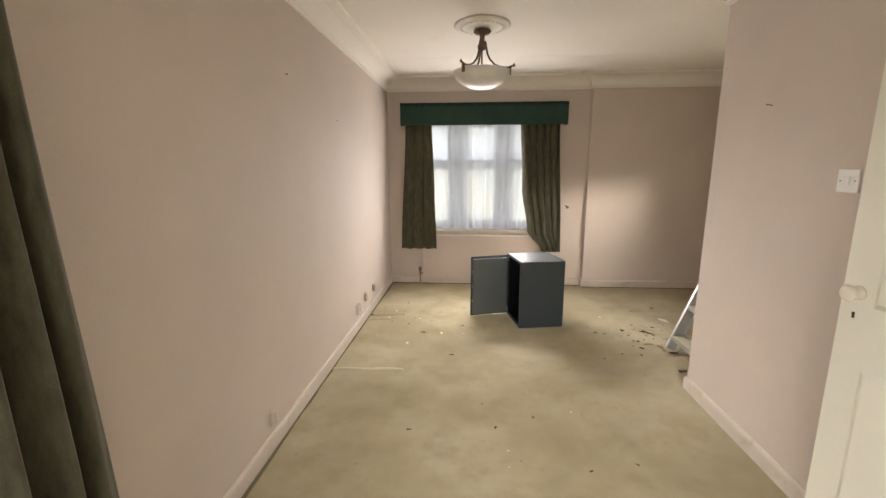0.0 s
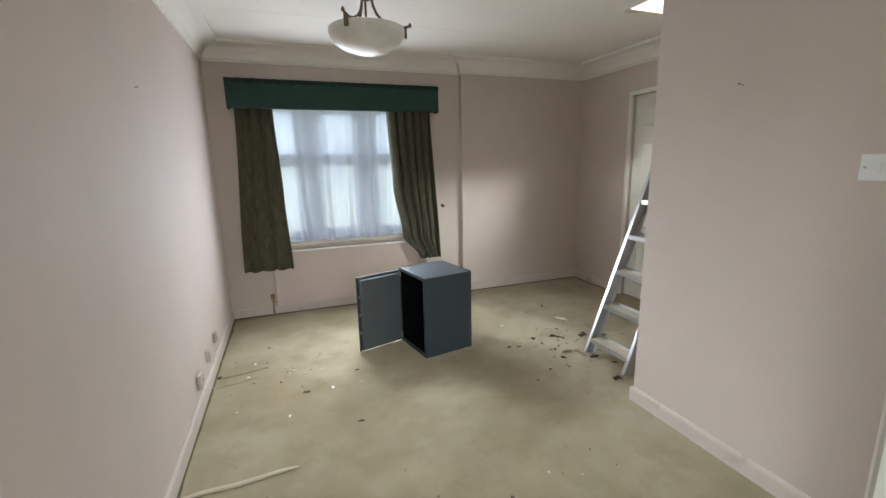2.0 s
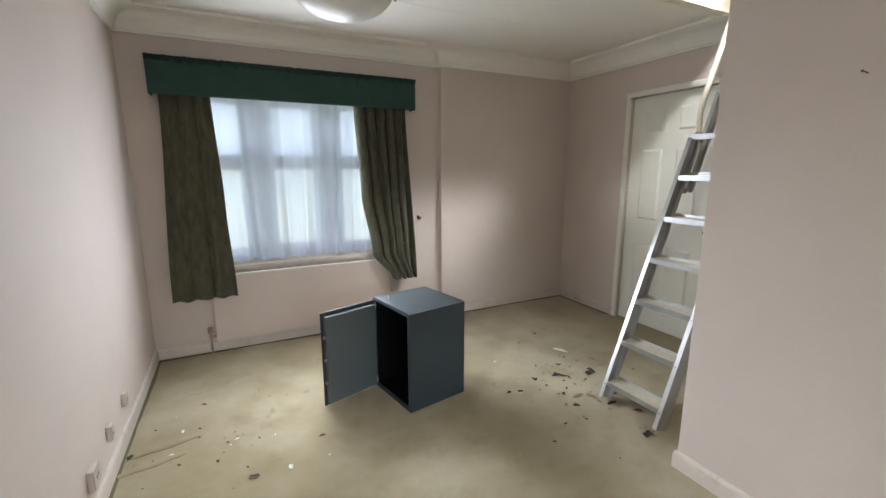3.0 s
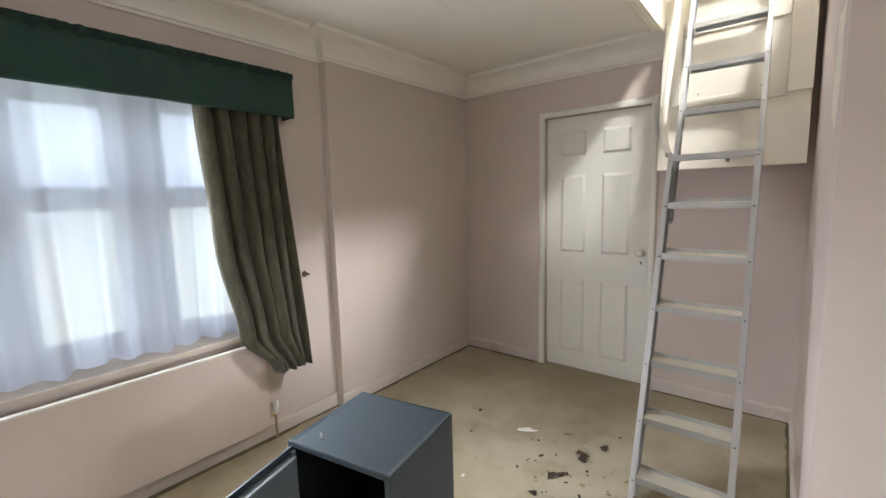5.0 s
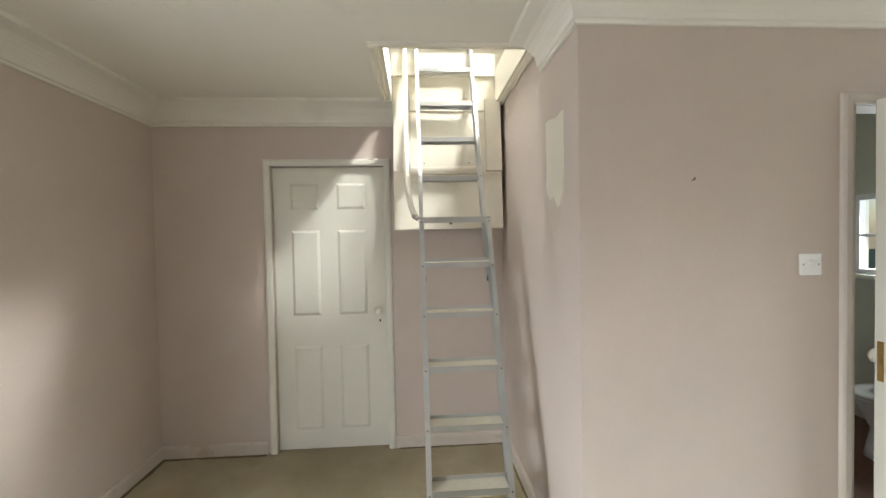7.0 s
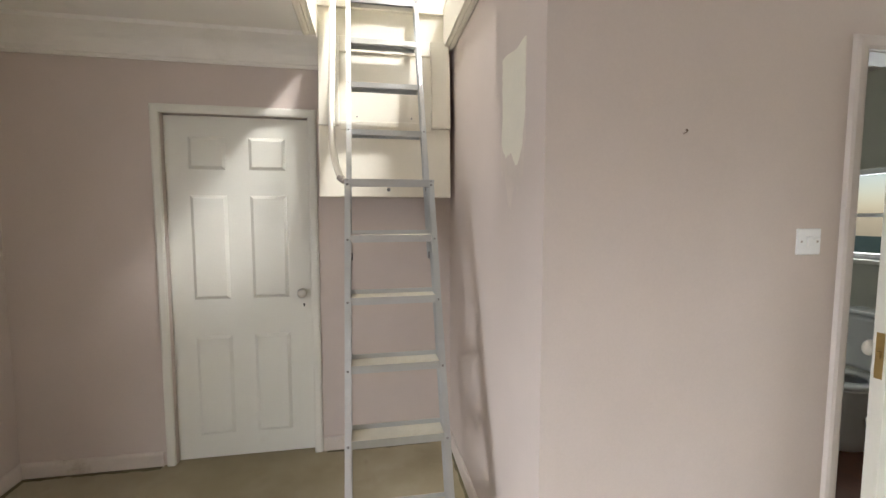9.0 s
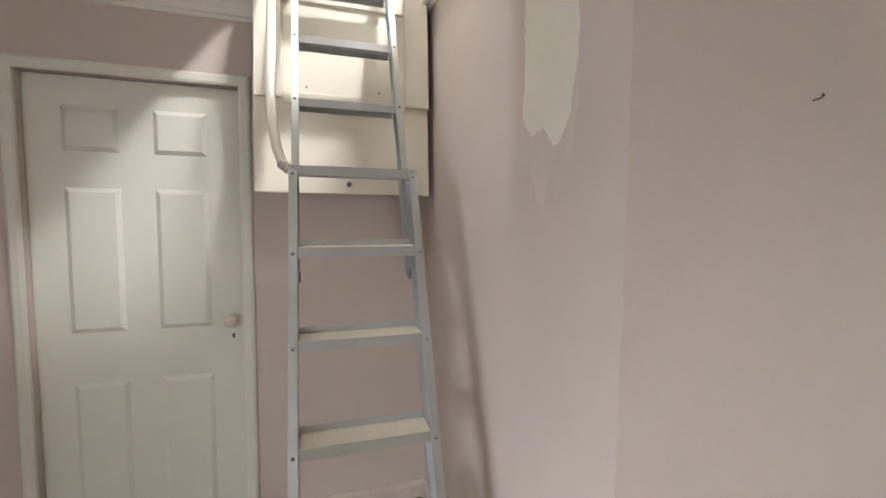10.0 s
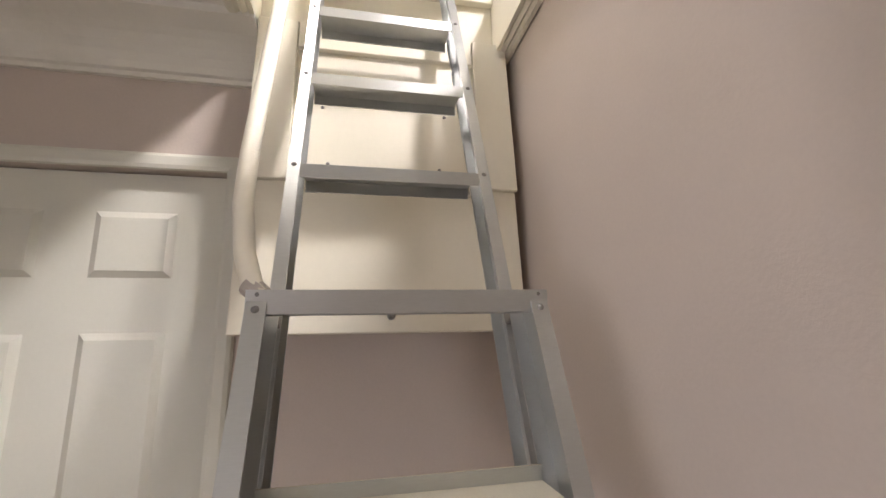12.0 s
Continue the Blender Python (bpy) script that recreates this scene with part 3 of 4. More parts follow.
# ---- doors ----
def panelled_leaf(w, h, t, cols, rows):
    """A moulded door leaf, x across from 0 to w, y through from 0 to t, with fielded panels on both faces."""
    bm = bmesh.new()
    us = sorted({0, w, *[c for q in cols for c in q]})
    vs = sorted({0.006, h, *[c for q in rows for c in q]})
    for y, flip in ((0, False), (t, True)):
        g = [[bm.verts.new((u, y, v)) for u in us] for v in vs]
        fields = []
        for j in range(len(vs) - 1):
            for i in range(len(us) - 1):
                q = [g[j][i], g[j][i + 1], g[j + 1][i + 1], g[j + 1][i]]
                f = bm.faces.new(q[::-1] if flip else q)
                if (us[i], us[i + 1]) in cols and (vs[j], vs[j + 1]) in rows:
                    fields.append(f)
        bmesh.ops.inset_individual(bm, faces=fields, thickness=0.012, depth=-0.015)
        bmesh.ops.inset_individual(bm, faces=fields, thickness=0.010, depth=0.0)
        bmesh.ops.inset_individual(bm, faces=fields, thickness=0.026, depth=0.010)
    loop = [(0, 0.006), (w, 0.006), (w, h), (0, h)]
    for (a, b), (c, d) in zip(loop, loop[1:] + loop[:1]):
        bm.faces.new([bm.verts.new(p) for p in ((a, 0, b), (c, 0, d), (c, t, d), (a, t, b))])
    bmesh.ops.remove_doubles(bm, verts=bm.verts[:], dist=0.0002)
    return bm


def knob_on(parent, x, y, z, out):
    prof = [(0, 0), (0.024, 0), (0.024, 0.006), (0.011, 0.009), (0.010, 0.018), (0.017, 0.023), (0.026, 0.032), (0.027, 0.041), (0.020, 0.049), (0, 0.052)]
    k = part("knob", lathe(prof, 24), KNOB, parent, "ivory round door knob", True)
    k.matrix_local = pose(x, y, z, 90 if out < 0 else -90)
    e = part("keyhole", boxes((-0.0035, 0.0035, -0.001, 0.001, -0.012, 0.004)), DARK, parent, "dark keyhole")
    e.matrix_local = pose(x + 0.006, y + out * 0.0012, z - 0.075)
    e2 = part("escutcheon_hole", lathe([(0, 0), (0.006, 0), (0.006, 0.001), (0, 0.001)], 12), DARK, parent)
    e2.matrix_local = pose(x + 0.006, y + out * 0.001, z - 0.072, 90 if out < 0 else -90)


ROWS6 = [(0.137, 0.744), (0.942, 1.550), (1.680, 1.876)]
d1 = thing("door_1", pose(2.80, 4.298, 0, 0, 0, -90), "closed white six-panel interior door", "door", kind="structure")
LW = 0.764
lf = part("leaf", panelled_leaf(LW, 1.980, 0.04, [(0.112, 0.320), (0.428, 0.642)], ROWS6), GLOSS, d1)
knob_on(lf, 0.712, 0.0, 0.975, -1)
# casing round the door, with a stepped face
CAS = [(0.0, 0.0), (0.0, -0.014), (0.010, -0.018), (0.034, -0.018), (0.044, -0.013), (0.048, 0.0)]


def casing(parent, w, h, paint):
    """Three mitred architrave lengths round an opening from x = 0 to w, faces towards -y."""
    def run(pts, outs):
        bm = bmesh.new()
        rings = [[bm.verts.new((p[0] + o[0] * a, y, p[1] + o[1] * a)) for a, y in CAS] for p, o in zip(pts, outs)]
        k = len(CAS)
        for j in range(k):
            bm.faces.new((rings[0][j], rings[0][(j + 1) % k], rings[1][(j + 1) % k], rings[1][j]))
        bm.faces.new(rings[0])
        bm.faces.new(rings[1][::-1])
        return bm
    part("casing", run([(0, 0), (0, h)], [(-1, 0), (-1, 1)]), paint, parent)
    part("casing", run([(0, h), (w, h)], [(-1, 1), (1, 1)]), paint, parent)
    part("casing", run([(w, h), (w, 0)], [(1, 1), (1, 0)]), paint, parent)


t1 = thing("door_trim_1", pose(XE - 0.001, 4.302, 0, 0, 0, -90), "white painted door frame and architrave", "door frame", kind="structure")
casing(t1, 0.770, 1.985, GLOSS)
part("stop", boxes((0.0, 0.012, 0.075, 0.15, 0, 1.985), (0.758, 0.770, 0.075, 0.15, 0, 1.985), (0.012, 0.758, 0.075, 0.15, 1.975, 1.985)), GLOSS, t1)
part("backing", boxes((-0.02, 0.81, 0.152, 0.17, 0, 2.03)), DARK, t1)

# frame stands in shadow, which its paint colour already includes
t2 = thing("door_trim_2", pose(XS - 0.001, 1.61, 0, 0, 0, -90), "pale pink bathroom door frame with its shade in the colour", "door frame", kind="structure")
casing(t2, 0.765, 1.960, SHADED_PINK)
part("lining", boxes((0.0, 0.022, 0.002, 0.106, 0, 1.985), (0.743, 0.765, 0.002, 0.106, 0, 1.985), (0.022, 0.743, 0.002, 0.106, 1.958, 1.985)), SHADED_PINK, t2)
part("stop", boxes((0.022, 0.034, 0.05, 0.075, 0, 1.958), (0.731, 0.743, 0.05, 0.075, 0, 1.958)), GLOSS, t2)
d2 = thing("door_2", pose(1.352, 0.866, 0, 0, 0, 90 + 5.2), "white six-panel bathroom door standing ajar", "door", kind="structure")
l2 = part("leaf", panelled_leaf(0.735, 1.953, 0.038, [(0.100, 0.300), (0.435, 0.635)], ROWS6), GLOSS, d2)
knob_on(l2, 0.680, 0.038, 0.985, 1)
k2 = part("knob", lathe([(0, 0), (0.024, 0), (0.024, 0.006), (0.011, 0.009), (0.010, 0.018), (0.017, 0.023), (0.026, 0.032), (0.027, 0.041), (0.020, 0.049), (0, 0.052)], 24), KNOB, l2, "ivory round door knob", True)
k2.matrix_local = pose(0.680, 0.0, 0.985, 90)
part("latch_plate", rounded(0.7345, 0.7365, 0.008, 0.030, 0.905, 1.055, 0.0008, 1), BRASS, l2, "brass latch plate")
part("latch_bolt", rounded(0.7355, 0.744, 0.013, 0.025, 0.972, 0.996, 0.002, 1), BRASS, l2)
for z in (0.2, 1.7):
    part("hinge", tube([(0.0, 0.042, z), (0.0, 0.042, z + 0.08)], 0.006, 8), BRASS, d2)

# ---- light switch, nails, sockets ----
sw = thing("light_switch", pose(XS, 1.783, 1.342, 90, 0, -90), "white plastic single light switch plate", "light switch")
part("plate", rounded(-0.046, 0.046, -0.043, 0.043, 0.0, 0.009, 0.004, 3), PLATE, sw)
part("rocker", rounded(-0.011, 0.011, -0.017, 0.017, 0.008, 0.013, 0.002), PLATE, sw)
for x in (-0.031, 0.031):
    part("screw", lathe([(0, 0), (0.004, 0), (0.004, 0.001), (0, 0.0012)], 10), GREYPL, sw).matrix_local = pose(x, 0, 0.009)

nails = [((XS, 2.257, 1.674), -1), ((XW, 3.227, 1.731), 1), ((XW, 2.405, 1.878), 1)]
for (x, y, z), s in nails:
    nl = thing("nail", pose(x, y, z), "bent rusty picture nail in the wall", "nail", "wall nails")
    q = 1.0 if s < 0 else 0.5
    part("shank", tube([(0, 0, 0), (s * 0.016 * q, 0, 0.002), (s * 0.021 * q, 0.006 * q, 0.005 * q)], 0.0018, 6), BRONZE, nl)
    part("head", lathe([(0, 0), (0.004, 0), (0.004, 0.0016), (0, 0.0016)], 10), BRONZE, nl).matrix_local = pose(s * 0.021 * q, 0.006 * q, 0.005 * q, 0, s * 70)


def socket(y, z, w, h, label, holes):
    so = thing("wall_socket", pose(XW, y, z), label, "socket", "wall sockets")
    part("box", rounded(0.0, 0.020, -w / 2, w / 2, -h / 2, h / 2, 0.004), WALL, so)
    part("face", rounded(0.0195, 0.024, -w / 2 + 0.004, w / 2 - 0.004, -h / 2 + 0.004, h / 2 - 0.004, 0.002), GREYPL, so, "grubby face plate")
    for k in range(holes):
        part("slot", boxes((0.0242, 0.0248, -0.012 + k * 0.02, -0.006 + k * 0.02, -0.008, 0.008)), DARK, so)


socket(3.56, 0.185, 0.09, 0.09, "grubby surface-mounted wall socket near the skirting", 2)
socket(3.835, 0.212, 0.045, 0.075, "small grubby surface telephone socket", 1)
socket(4.14, 0.218, 0.045, 0.07, "small grubby surface aerial socket", 1)
socket(1.96, 0.165, 0.03, 0.07, "small painted-over cable outlet box", 0)

# ---- scraped patch on the alcove wall ----


def patch(x0, x1, top, depth, seed, rag, lift):
    """A ragged skim on the alcove wall that ends in a tongue: depth(u) is its lower edge across the width."""
    bm = bmesh.new()
    n, m = 30, 14
    grid = []
    for i in range(n + 1):
        u = i / n
        x = x0 + (x1 - x0) * u
        low = depth(u) + rag * noise.noise(Vector((x * 22, seed, 0))) + 0.5 * rag * noise.noise(Vector((x * 75, seed, 4)))
        up = top + 0.02 * noise.noise(Vector((x * 9, seed, 7)))
        grid.append([bm.verts.new((x + 0.012 * noise.noise(Vector((x * 6, z * 13, seed))) + 0.006 * noise.noise(Vector((x * 6, z * 50, seed))), YA + lift, z))
                     for z in (up + (low - up) * j / m for j in range(m + 1))])
    for i in range(n):
        for j in range(m):
            bm.faces.new((grid[i][j], grid[i + 1][j], grid[i + 1][j + 1], grid[i][j + 1]))
    return bm


sp = tagged(new("scraped_patch"), "irregular pale bare-plaster patch scraped on the pink wall", "wall patch", "", "structure")
p1 = part("plaster_patch", patch(1.520, 1.755, 1.992, lerp((0, 1.76), (0.1, 1.66), (0.28, 1.595), (0.42, 1.62), (0.6, 1.64), (0.9, 1.65), (1, 1.70)), 2.0, 0.022, 0.0012), PLASTER, sp, "pale bare plaster")
p2 = part("scraped_edge", patch(1.515, 1.765, 1.97, lerp((0, 1.70), (0.12, 1.54), (0.24, 1.49), (0.4, 1.54), (0.58, 1.42), (0.72, 1.50), (0.88, 1.60), (1, 1.64)), 5.0, 0.07, 0.0004), PLASTER_THIN, sp, "thinly scraped paint")
for q in (p1, p2):
    q.modifiers.new("thickness", "SOLIDIFY").thickness = 0.001

# ---- loft hatch ----
lh = thing("loft_hatch_frame", pose(0, 0, 0), "cream painted loft opening with moulded architrave", "loft hatch", kind="structure")
part("lining", boxes((HX0 + 0.012, HX1 - 0.003, HY1 - 0.014, HY1 - 0.002, H - 0.014, 2.60), (HX0 + 0.012, HX1 - 0.003, HY0 + 0.002, HY0 + 0.014, H - 0.014, 2.60), (HX0 + 0.002, HX0 + 0.012, HY0 + 0.002, HY1 - 0.002, H - 0.008, 2.60), (HX1 - 0.015, HX1 - 0.003, HY0 + 0.014, HY1 - 0.014, 2.412, 2.72)), CREAM, lh)
part("ledge", rounded(HX1 - 0.040, HX1 - 0.0155, HY0 + 0.015, HY1 - 0.015, 2.56, 2.585, 0.003), CREAM, lh)
MO = [(0, 0), (0, 0.012), (0.012, 0.020), (0.020, 0.014), (0.030, 0.022), (0.046, 0.022), (0.056, 0.010), (0.058, 0)]


def mould_x(y, s, x0, x1):
    bm = bmesh.new()
    r = [[bm.verts.new((x, y + s * a, H - b)) for a, b in MO] for x in (x0, x1)]
    k = len(MO)
    for j in range(k):
        bm.faces.new((r[0][j], r[0][(j + 1) % k], r[1][(j + 1) % k], r[1][j]))
    bm.faces.new(r[0])
    bm.faces.new(r[1][::-1])
    return bm


part("architrave", mould_x(HY1 + 0.001, 1, HX0 - 0.02, XE - 0.162), CREAM, lh)
part("architrave", mould_x(HY0 - 0.001, -0.83, HX0 - 0.02, HX1 - 0.002), CREAM, lh)
part("front_strip", rounded(HX0 - 0.045, HX0 - 0.002, HY0 - 0.05, HY1 + 0.058, H - 0.006, H - 0.0005, 0.002), CEIL, lh)

TZ, BZ = 2.408, 1.53
tilt = math.degrees(math.atan2(0.080, TZ - BZ))
hd = thing("loft_hatch_door", pose(2.680, 0, TZ, 0, tilt, 0), "cream painted loft hatch door hanging open on its hinges", "hatch door")
L = (TZ - BZ) / math.cos(radians(tilt))
part("board", rounded(-0.018, 0.0, 2.733, 3.455, -L, 0.0, 0.003), CREAM, hd)
part("side_batten", rounded(-0.036, -0.0185, 3.345, 3.452, -0.497, -0.004, 0.003), CREAM, hd)
part("side_batten", rounded(-0.036, -0.0185, 2.731, 2.838, -0.497, -0.004, 0.003), CREAM, hd)
part("top_batten", rounded(-0.034, -0.0185, 2.840, 3.343, -0.09, -0.004, 0.003), CREAM, hd)
part("cross_batten", rounded(-0.030, -0.0185, 2.840, 3.343, -0.517, -0.467, 0.003), CREAM, hd)
part("catch", lathe([(0, 0), (0.010, 0), (0.010, 0.006), (0.006, 0.018), (0.009, 0.022), (0, 0.024)], 16), STEEL, hd, "small metal catch knob", True).matrix_local = pose(-0.018, 3.083, -L + 0.04, 0, -90)
for y, z in ((2.95, -0.44), (3.25, -0.44), (3.10, -0.49), (2.93, -0.27), (3.27, -0.27)):
    part("screw", lathe([(0, 0), (0.005, 0), (0.004, 0.002), (0, 0.0025)], 10), STEEL, hd).matrix_local = pose(-0.0185, y, z, 0, -90)
for y in (2.85, 3.33):
    part("hinge", tube([(0.004, y, 0.004), (0.004, y + 0.06, 0.004)], 0.006, 8), BRASS, hd)

# loft room above, with frames made up round two of the added lamps
solid("loft_lining", boxes((0.6, 3.6, 1.3, 1.32, 2.525, 4.70), (0.6, 3.6, 4.6, 4.62, 2.525, 4.70), (0.58, 0.6, 1.3, 4.62, 2.525, 4.70), (3.6, 3.62, 1.3, 4.62, 2.525, 4.70),
                           (0.58, 1.86, 1.3, 4.62, 4.70, 4.72), (2.34, 3.62, 1.3, 4.62, 4.70, 4.72), (1.86, 2.34, 1.3, 3.29, 4.70, 4.72), (1.86, 2.34, 3.95, 4.62, 4.70, 4.72)),
      LOFT, "pale boarded loft room with frames round its added lamps", "loft", "structure")
rl = part("lamp_surround", boxes((-0.38, -0.32, -0.24, 0.24, -0.02, 0.03), (0.32, 0.38, -0.24, 0.24, -0.02, 0.03), (-0.32, 0.32, -0.24, -0.18, -0.02, 0.03), (-0.32, 0.32, 0.18, 0.24, -0.02, 0.03)), UPVC, bpy.data.objects["loft_lining"])
rl.matrix_local = LOFT_LIGHT
rl = part("lamp_surround", boxes((-0.32, -0.26, -0.20, 0.20, -0.02, 0.03), (0.26, 0.32, -0.20, 0.20, -0.02, 0.03), (-0.26, 0.26, -0.20, -0.14, -0.02, 0.03), (-0.26, 0.26, 0.14, 0.20, -0.02, 0.03)), UPVC, bpy.data.objects["loft_lining"])
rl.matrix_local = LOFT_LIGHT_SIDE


# ---- loft ladder ----
SL, X0 = 0.388, 1.475
lean = math.degrees(math.atan(SL))
CS = math.cos(math.atan(SL))
YL0, YL1 = -0.194, 0.194
lad = thing("loft_ladder", pose(X0, 3.096, 0, -0.2, lean, 0), "two-section aluminium loft ladder leaning up into the hatch", "ladder")


def rail(y, s, x0, x1, z0, z1, fl=0.024, t=0.003):
    """C-channel rail along local z: web on the outer side, flanges front and back turned inwards."""
    wy, ey = y + s * t, y + s * fl
    bm = boxes((x0, x1, min(y, wy), max(y, wy), z0, z1), (x0, x0 + t, min(wy, ey), max(wy, ey), z0, z1), (x1 - t, x1, min(wy, ey), max(wy, ey), z0, z1))
    bmesh.ops.remove_doubles(bm, verts=bm.verts[:], dist=0.0002)
    return bm


ZJ = 1.587 / CS
LD = 0.085
for y, s in ((YL1, -1), (YL0, 1)):
    r = part("lower_rail", rail(y, s, 0, LD, 0.03, ZJ), ALU, lad)
    f = part("foot", rounded(-0.002, LD + 0.002, min(y - s * 0.002, y + s * 0.026), max(y - s * 0.002, y + s * 0.026), 0.0, 0.028, 0.003), GREYFOOT, r, "grubby grey plastic foot")
    f.matrix_local = pose(0, 0, -0.022, 0, 0, 0)
    part("upper_rail", rail(y - s * -0.002, s, LD + 0.023, LD + 0.023 + 0.066, 1.30 / CS, 3.02 / CS, 0.022), ALU, lad)


def tread(x0, x1, z, y0, y1, t=0.003, lip=0.026, back=0.0):
    """A step, level although the ladder leans: local to the ladder's axes."""
    w = x1 - x0
    bm = boxes((0, w, y0, y1, -t, 0), (0, t, y0, y1, -lip, -t), (w - t, w, y0, y1, -lip, -t))
    if back:
        box(bm, w, w + t, y0, y1, -t, back)
    bmesh.ops.remove_doubles(bm, verts=bm.verts[:], dist=0.0002)
    return bm


def bare_lips(ob):
    """Dust lies on the upward faces alone; the rest is bare metal."""
    ob.data.materials.append(ALU)
    for p in ob.data.polygons:
        if p.normal.z < 0.9:
            p.material_index = 1


def bolt(parent, x, y, z):
    part("bolt", lathe([(0, -0.004), (0.0046, -0.004), (0.005, 0), (0.003, 0.002), (0, 0.0035)], 10), STEEL, parent).matrix_local = pose(x, y, z, 0, -90)


STEP = 0.250
for k in range(7):
    last = k == 6
    z = (0.120 + 0.244 * k if not last else 1.592) / CS
    ins = 0.0245 if not last else -0.001
    st = part("lower_step", tread(0, 0.085 if not last else 0.05, 0, YL0 + ins, YL1 - ins, lip=0.03, back=0.018 * (not last)), TREAD if not last else ALU, lad, "worn dusty aluminium step" if not last else "")
    if not last:
        bare_lips(st)
    st.matrix_local = pose(-0.002 - 0.003 * last, 0, z + 0.006 - 0.014 * last, 0, -lean, 0)
    for y in (YL0 + 0.012, YL1 - 0.012):
        bolt(lad, -0.001, y, z - 0.012)
        if last:
            bolt(lad, -0.001, y, z - 0.032)
for k in range(5):
    z = (1.910 + STEP * k) / CS
    st = part("upper_step", tread(0, 0.088, 0, YL0 + 0.0245, YL1 - 0.0245), ALU, lad)
    st.matrix_local = pose(LD + 0.021, 0, z - 0.034, 0, -lean, 0)
    for y in (YL0 + 0.013, YL1 - 0.013):
        bolt(lad, LD + 0.022, y, z - 0.035)
for y, s in ((YL1, -1), (YL0, 1)):
    part("guide_bracket", rounded(LD - 0.002, LD + 0.027, min(y + s * 0.002, y + s * 0.03), max(y + s * 0.002, y + s * 0.03), 1.275 / CS, 1.30 / CS, 0.003), STEEL, lad)
    part("guide_bracket", rounded(LD - 0.002, LD + 0.027, min(y + s * 0.003, y + s * 0.024), max(y + s * 0.003, y + s * 0.024), 1.58 / CS, 1.61 / CS, 0.003), STEEL, lad)
# handrail tube, bent in to the upper rail at its lower end
xr = LD + 0.029
hp = [(xr, YL1 + 0.008, 1.63 / CS), (xr, YL1 + 0.024, 1.645 / CS), (xr - 0.002, YL1 + 0.044, 1.70 / CS), (xr - 0.004, YL1 + 0.060, 1.79 / CS), (xr - 0.004, YL1 + 0.066, 1.90 / CS)]
hp += [(xr - 0.004, YL1 + 0.067, (2.0 + 0.11 * k) / CS) for k in range(9)]
hr = part("handrail", tube(hp, 0.0165, 14), CREAM, lad, "cream plastic-covered tubular handrail", True)
part("end_cap", lathe([(0, -0.02), (0.016, -0.02), (0.017, 0.0), (0.016, 0.018), (0, 0.02)], 14), GREYPL, lad, "grey moulded rail end").matrix_local = pose(xr, YL1 + 0.018, 1.638 / CS, -50)

# ---- ceiling light ----
cl2 = thing("ceiling_light", pose(0.040, 3.385, 0), "bronze three-arm ceiling light with a frosted glass bowl", "ceiling light")
ro = thing("ceiling_rose", pose(0.040, 3.385, H), "round white moulded plaster ceiling rose", "ceiling rose")
part("disc", lathe([(0, 0), (0.20, 0), (0.203, -0.008), (0.192, -0.018), (0.176, -0.012), (0.165, -0.022), (0.130, -0.026), (0.118, -0.018), (0.100, -0.030), (0, -0.034)], 48), CEIL, ro, smooth=True)
for k in range(24):
    a = math.radians(15 * k)
    b = part("petal", lathe([(0, 0.010), (0.009, 0.006), (0.012, 0), (0.008, -0.004), (0, -0.005)], 8), CEIL, ro, smooth=True)
    b.matrix_local = pose(0.148 * math.cos(a), 0.148 * math.sin(a), -0.024)
part("canopy", lathe([(0, 2.362), (0.062, 2.362), (0.064, 2.352), (0.050, 2.340), (0.02, 2.334), (0.016, 2.28), (0.03, 2.268), (0.034, 2.25), (0.022, 2.232), (0.008, 2.226), (0, 2.226)], 24), BRONZE, cl2, smooth=True)
part("stem", tube([(0, 0, 2.235), (0, 0, 2.05)], 0.006, 10), BRONZE, cl2)
for k in range(3):
    a = radians(120 * k - 9)
    c, s = math.cos(a), math.sin(a)
    pr = [(0.022, 2.29), (0.030, 2.25), (0.040, 2.205), (0.058, 2.165), (0.095, 2.128), (0.140, 2.108), (0.185, 2.103), (0.212, 2.108), (0.236, 2.118)]
    ar = part("arm", tube([(r * c, r * s, z) for r, z in pr], [0.008, 0.008, 0.0075, 0.007, 0.0065, 0.006, 0.006, 0.008, 0.004], 10), BRONZE, cl2, "curved bronze arm", True)
    part("clip", rounded(0.203, 0.213, -0.012, 0.012, 2.05, 2.108, 0.003), BRONZE, ar).matrix_local = pose(0, 0, 0, 0, 0, math.degrees(a))
    part("finial", lathe([(0, -0.012), (0.008, -0.006), (0.010, 0.002), (0.005, 0.012), (0, 0.018)], 12), BRONZE, ar, smooth=True).matrix_local = pose(0.232 * c, 0.232 * s, 2.116)
R = 0.202
arc = [(R * math.sin(t), 2.082 - 0.118 * math.cos(t) ** 1.0) for t in (radians(d) for d in (0, 8, 16, 24, 32, 40, 48, 56, 64, 72, 80, 86, 90))]
inner = [(max(0, r - 0.005), z + 0.005) for r, z in arc[::-1]]
inner[-1] = (0, inner[-1][1])
part("bowl", lathe([(0 if i == 0 else r, z) for i, (r, z) in enumerate(arc)] + [(R - 0.001, 2.088)] + inner, 48), BOWL, cl2, "frosted alabaster glass bowl", True)

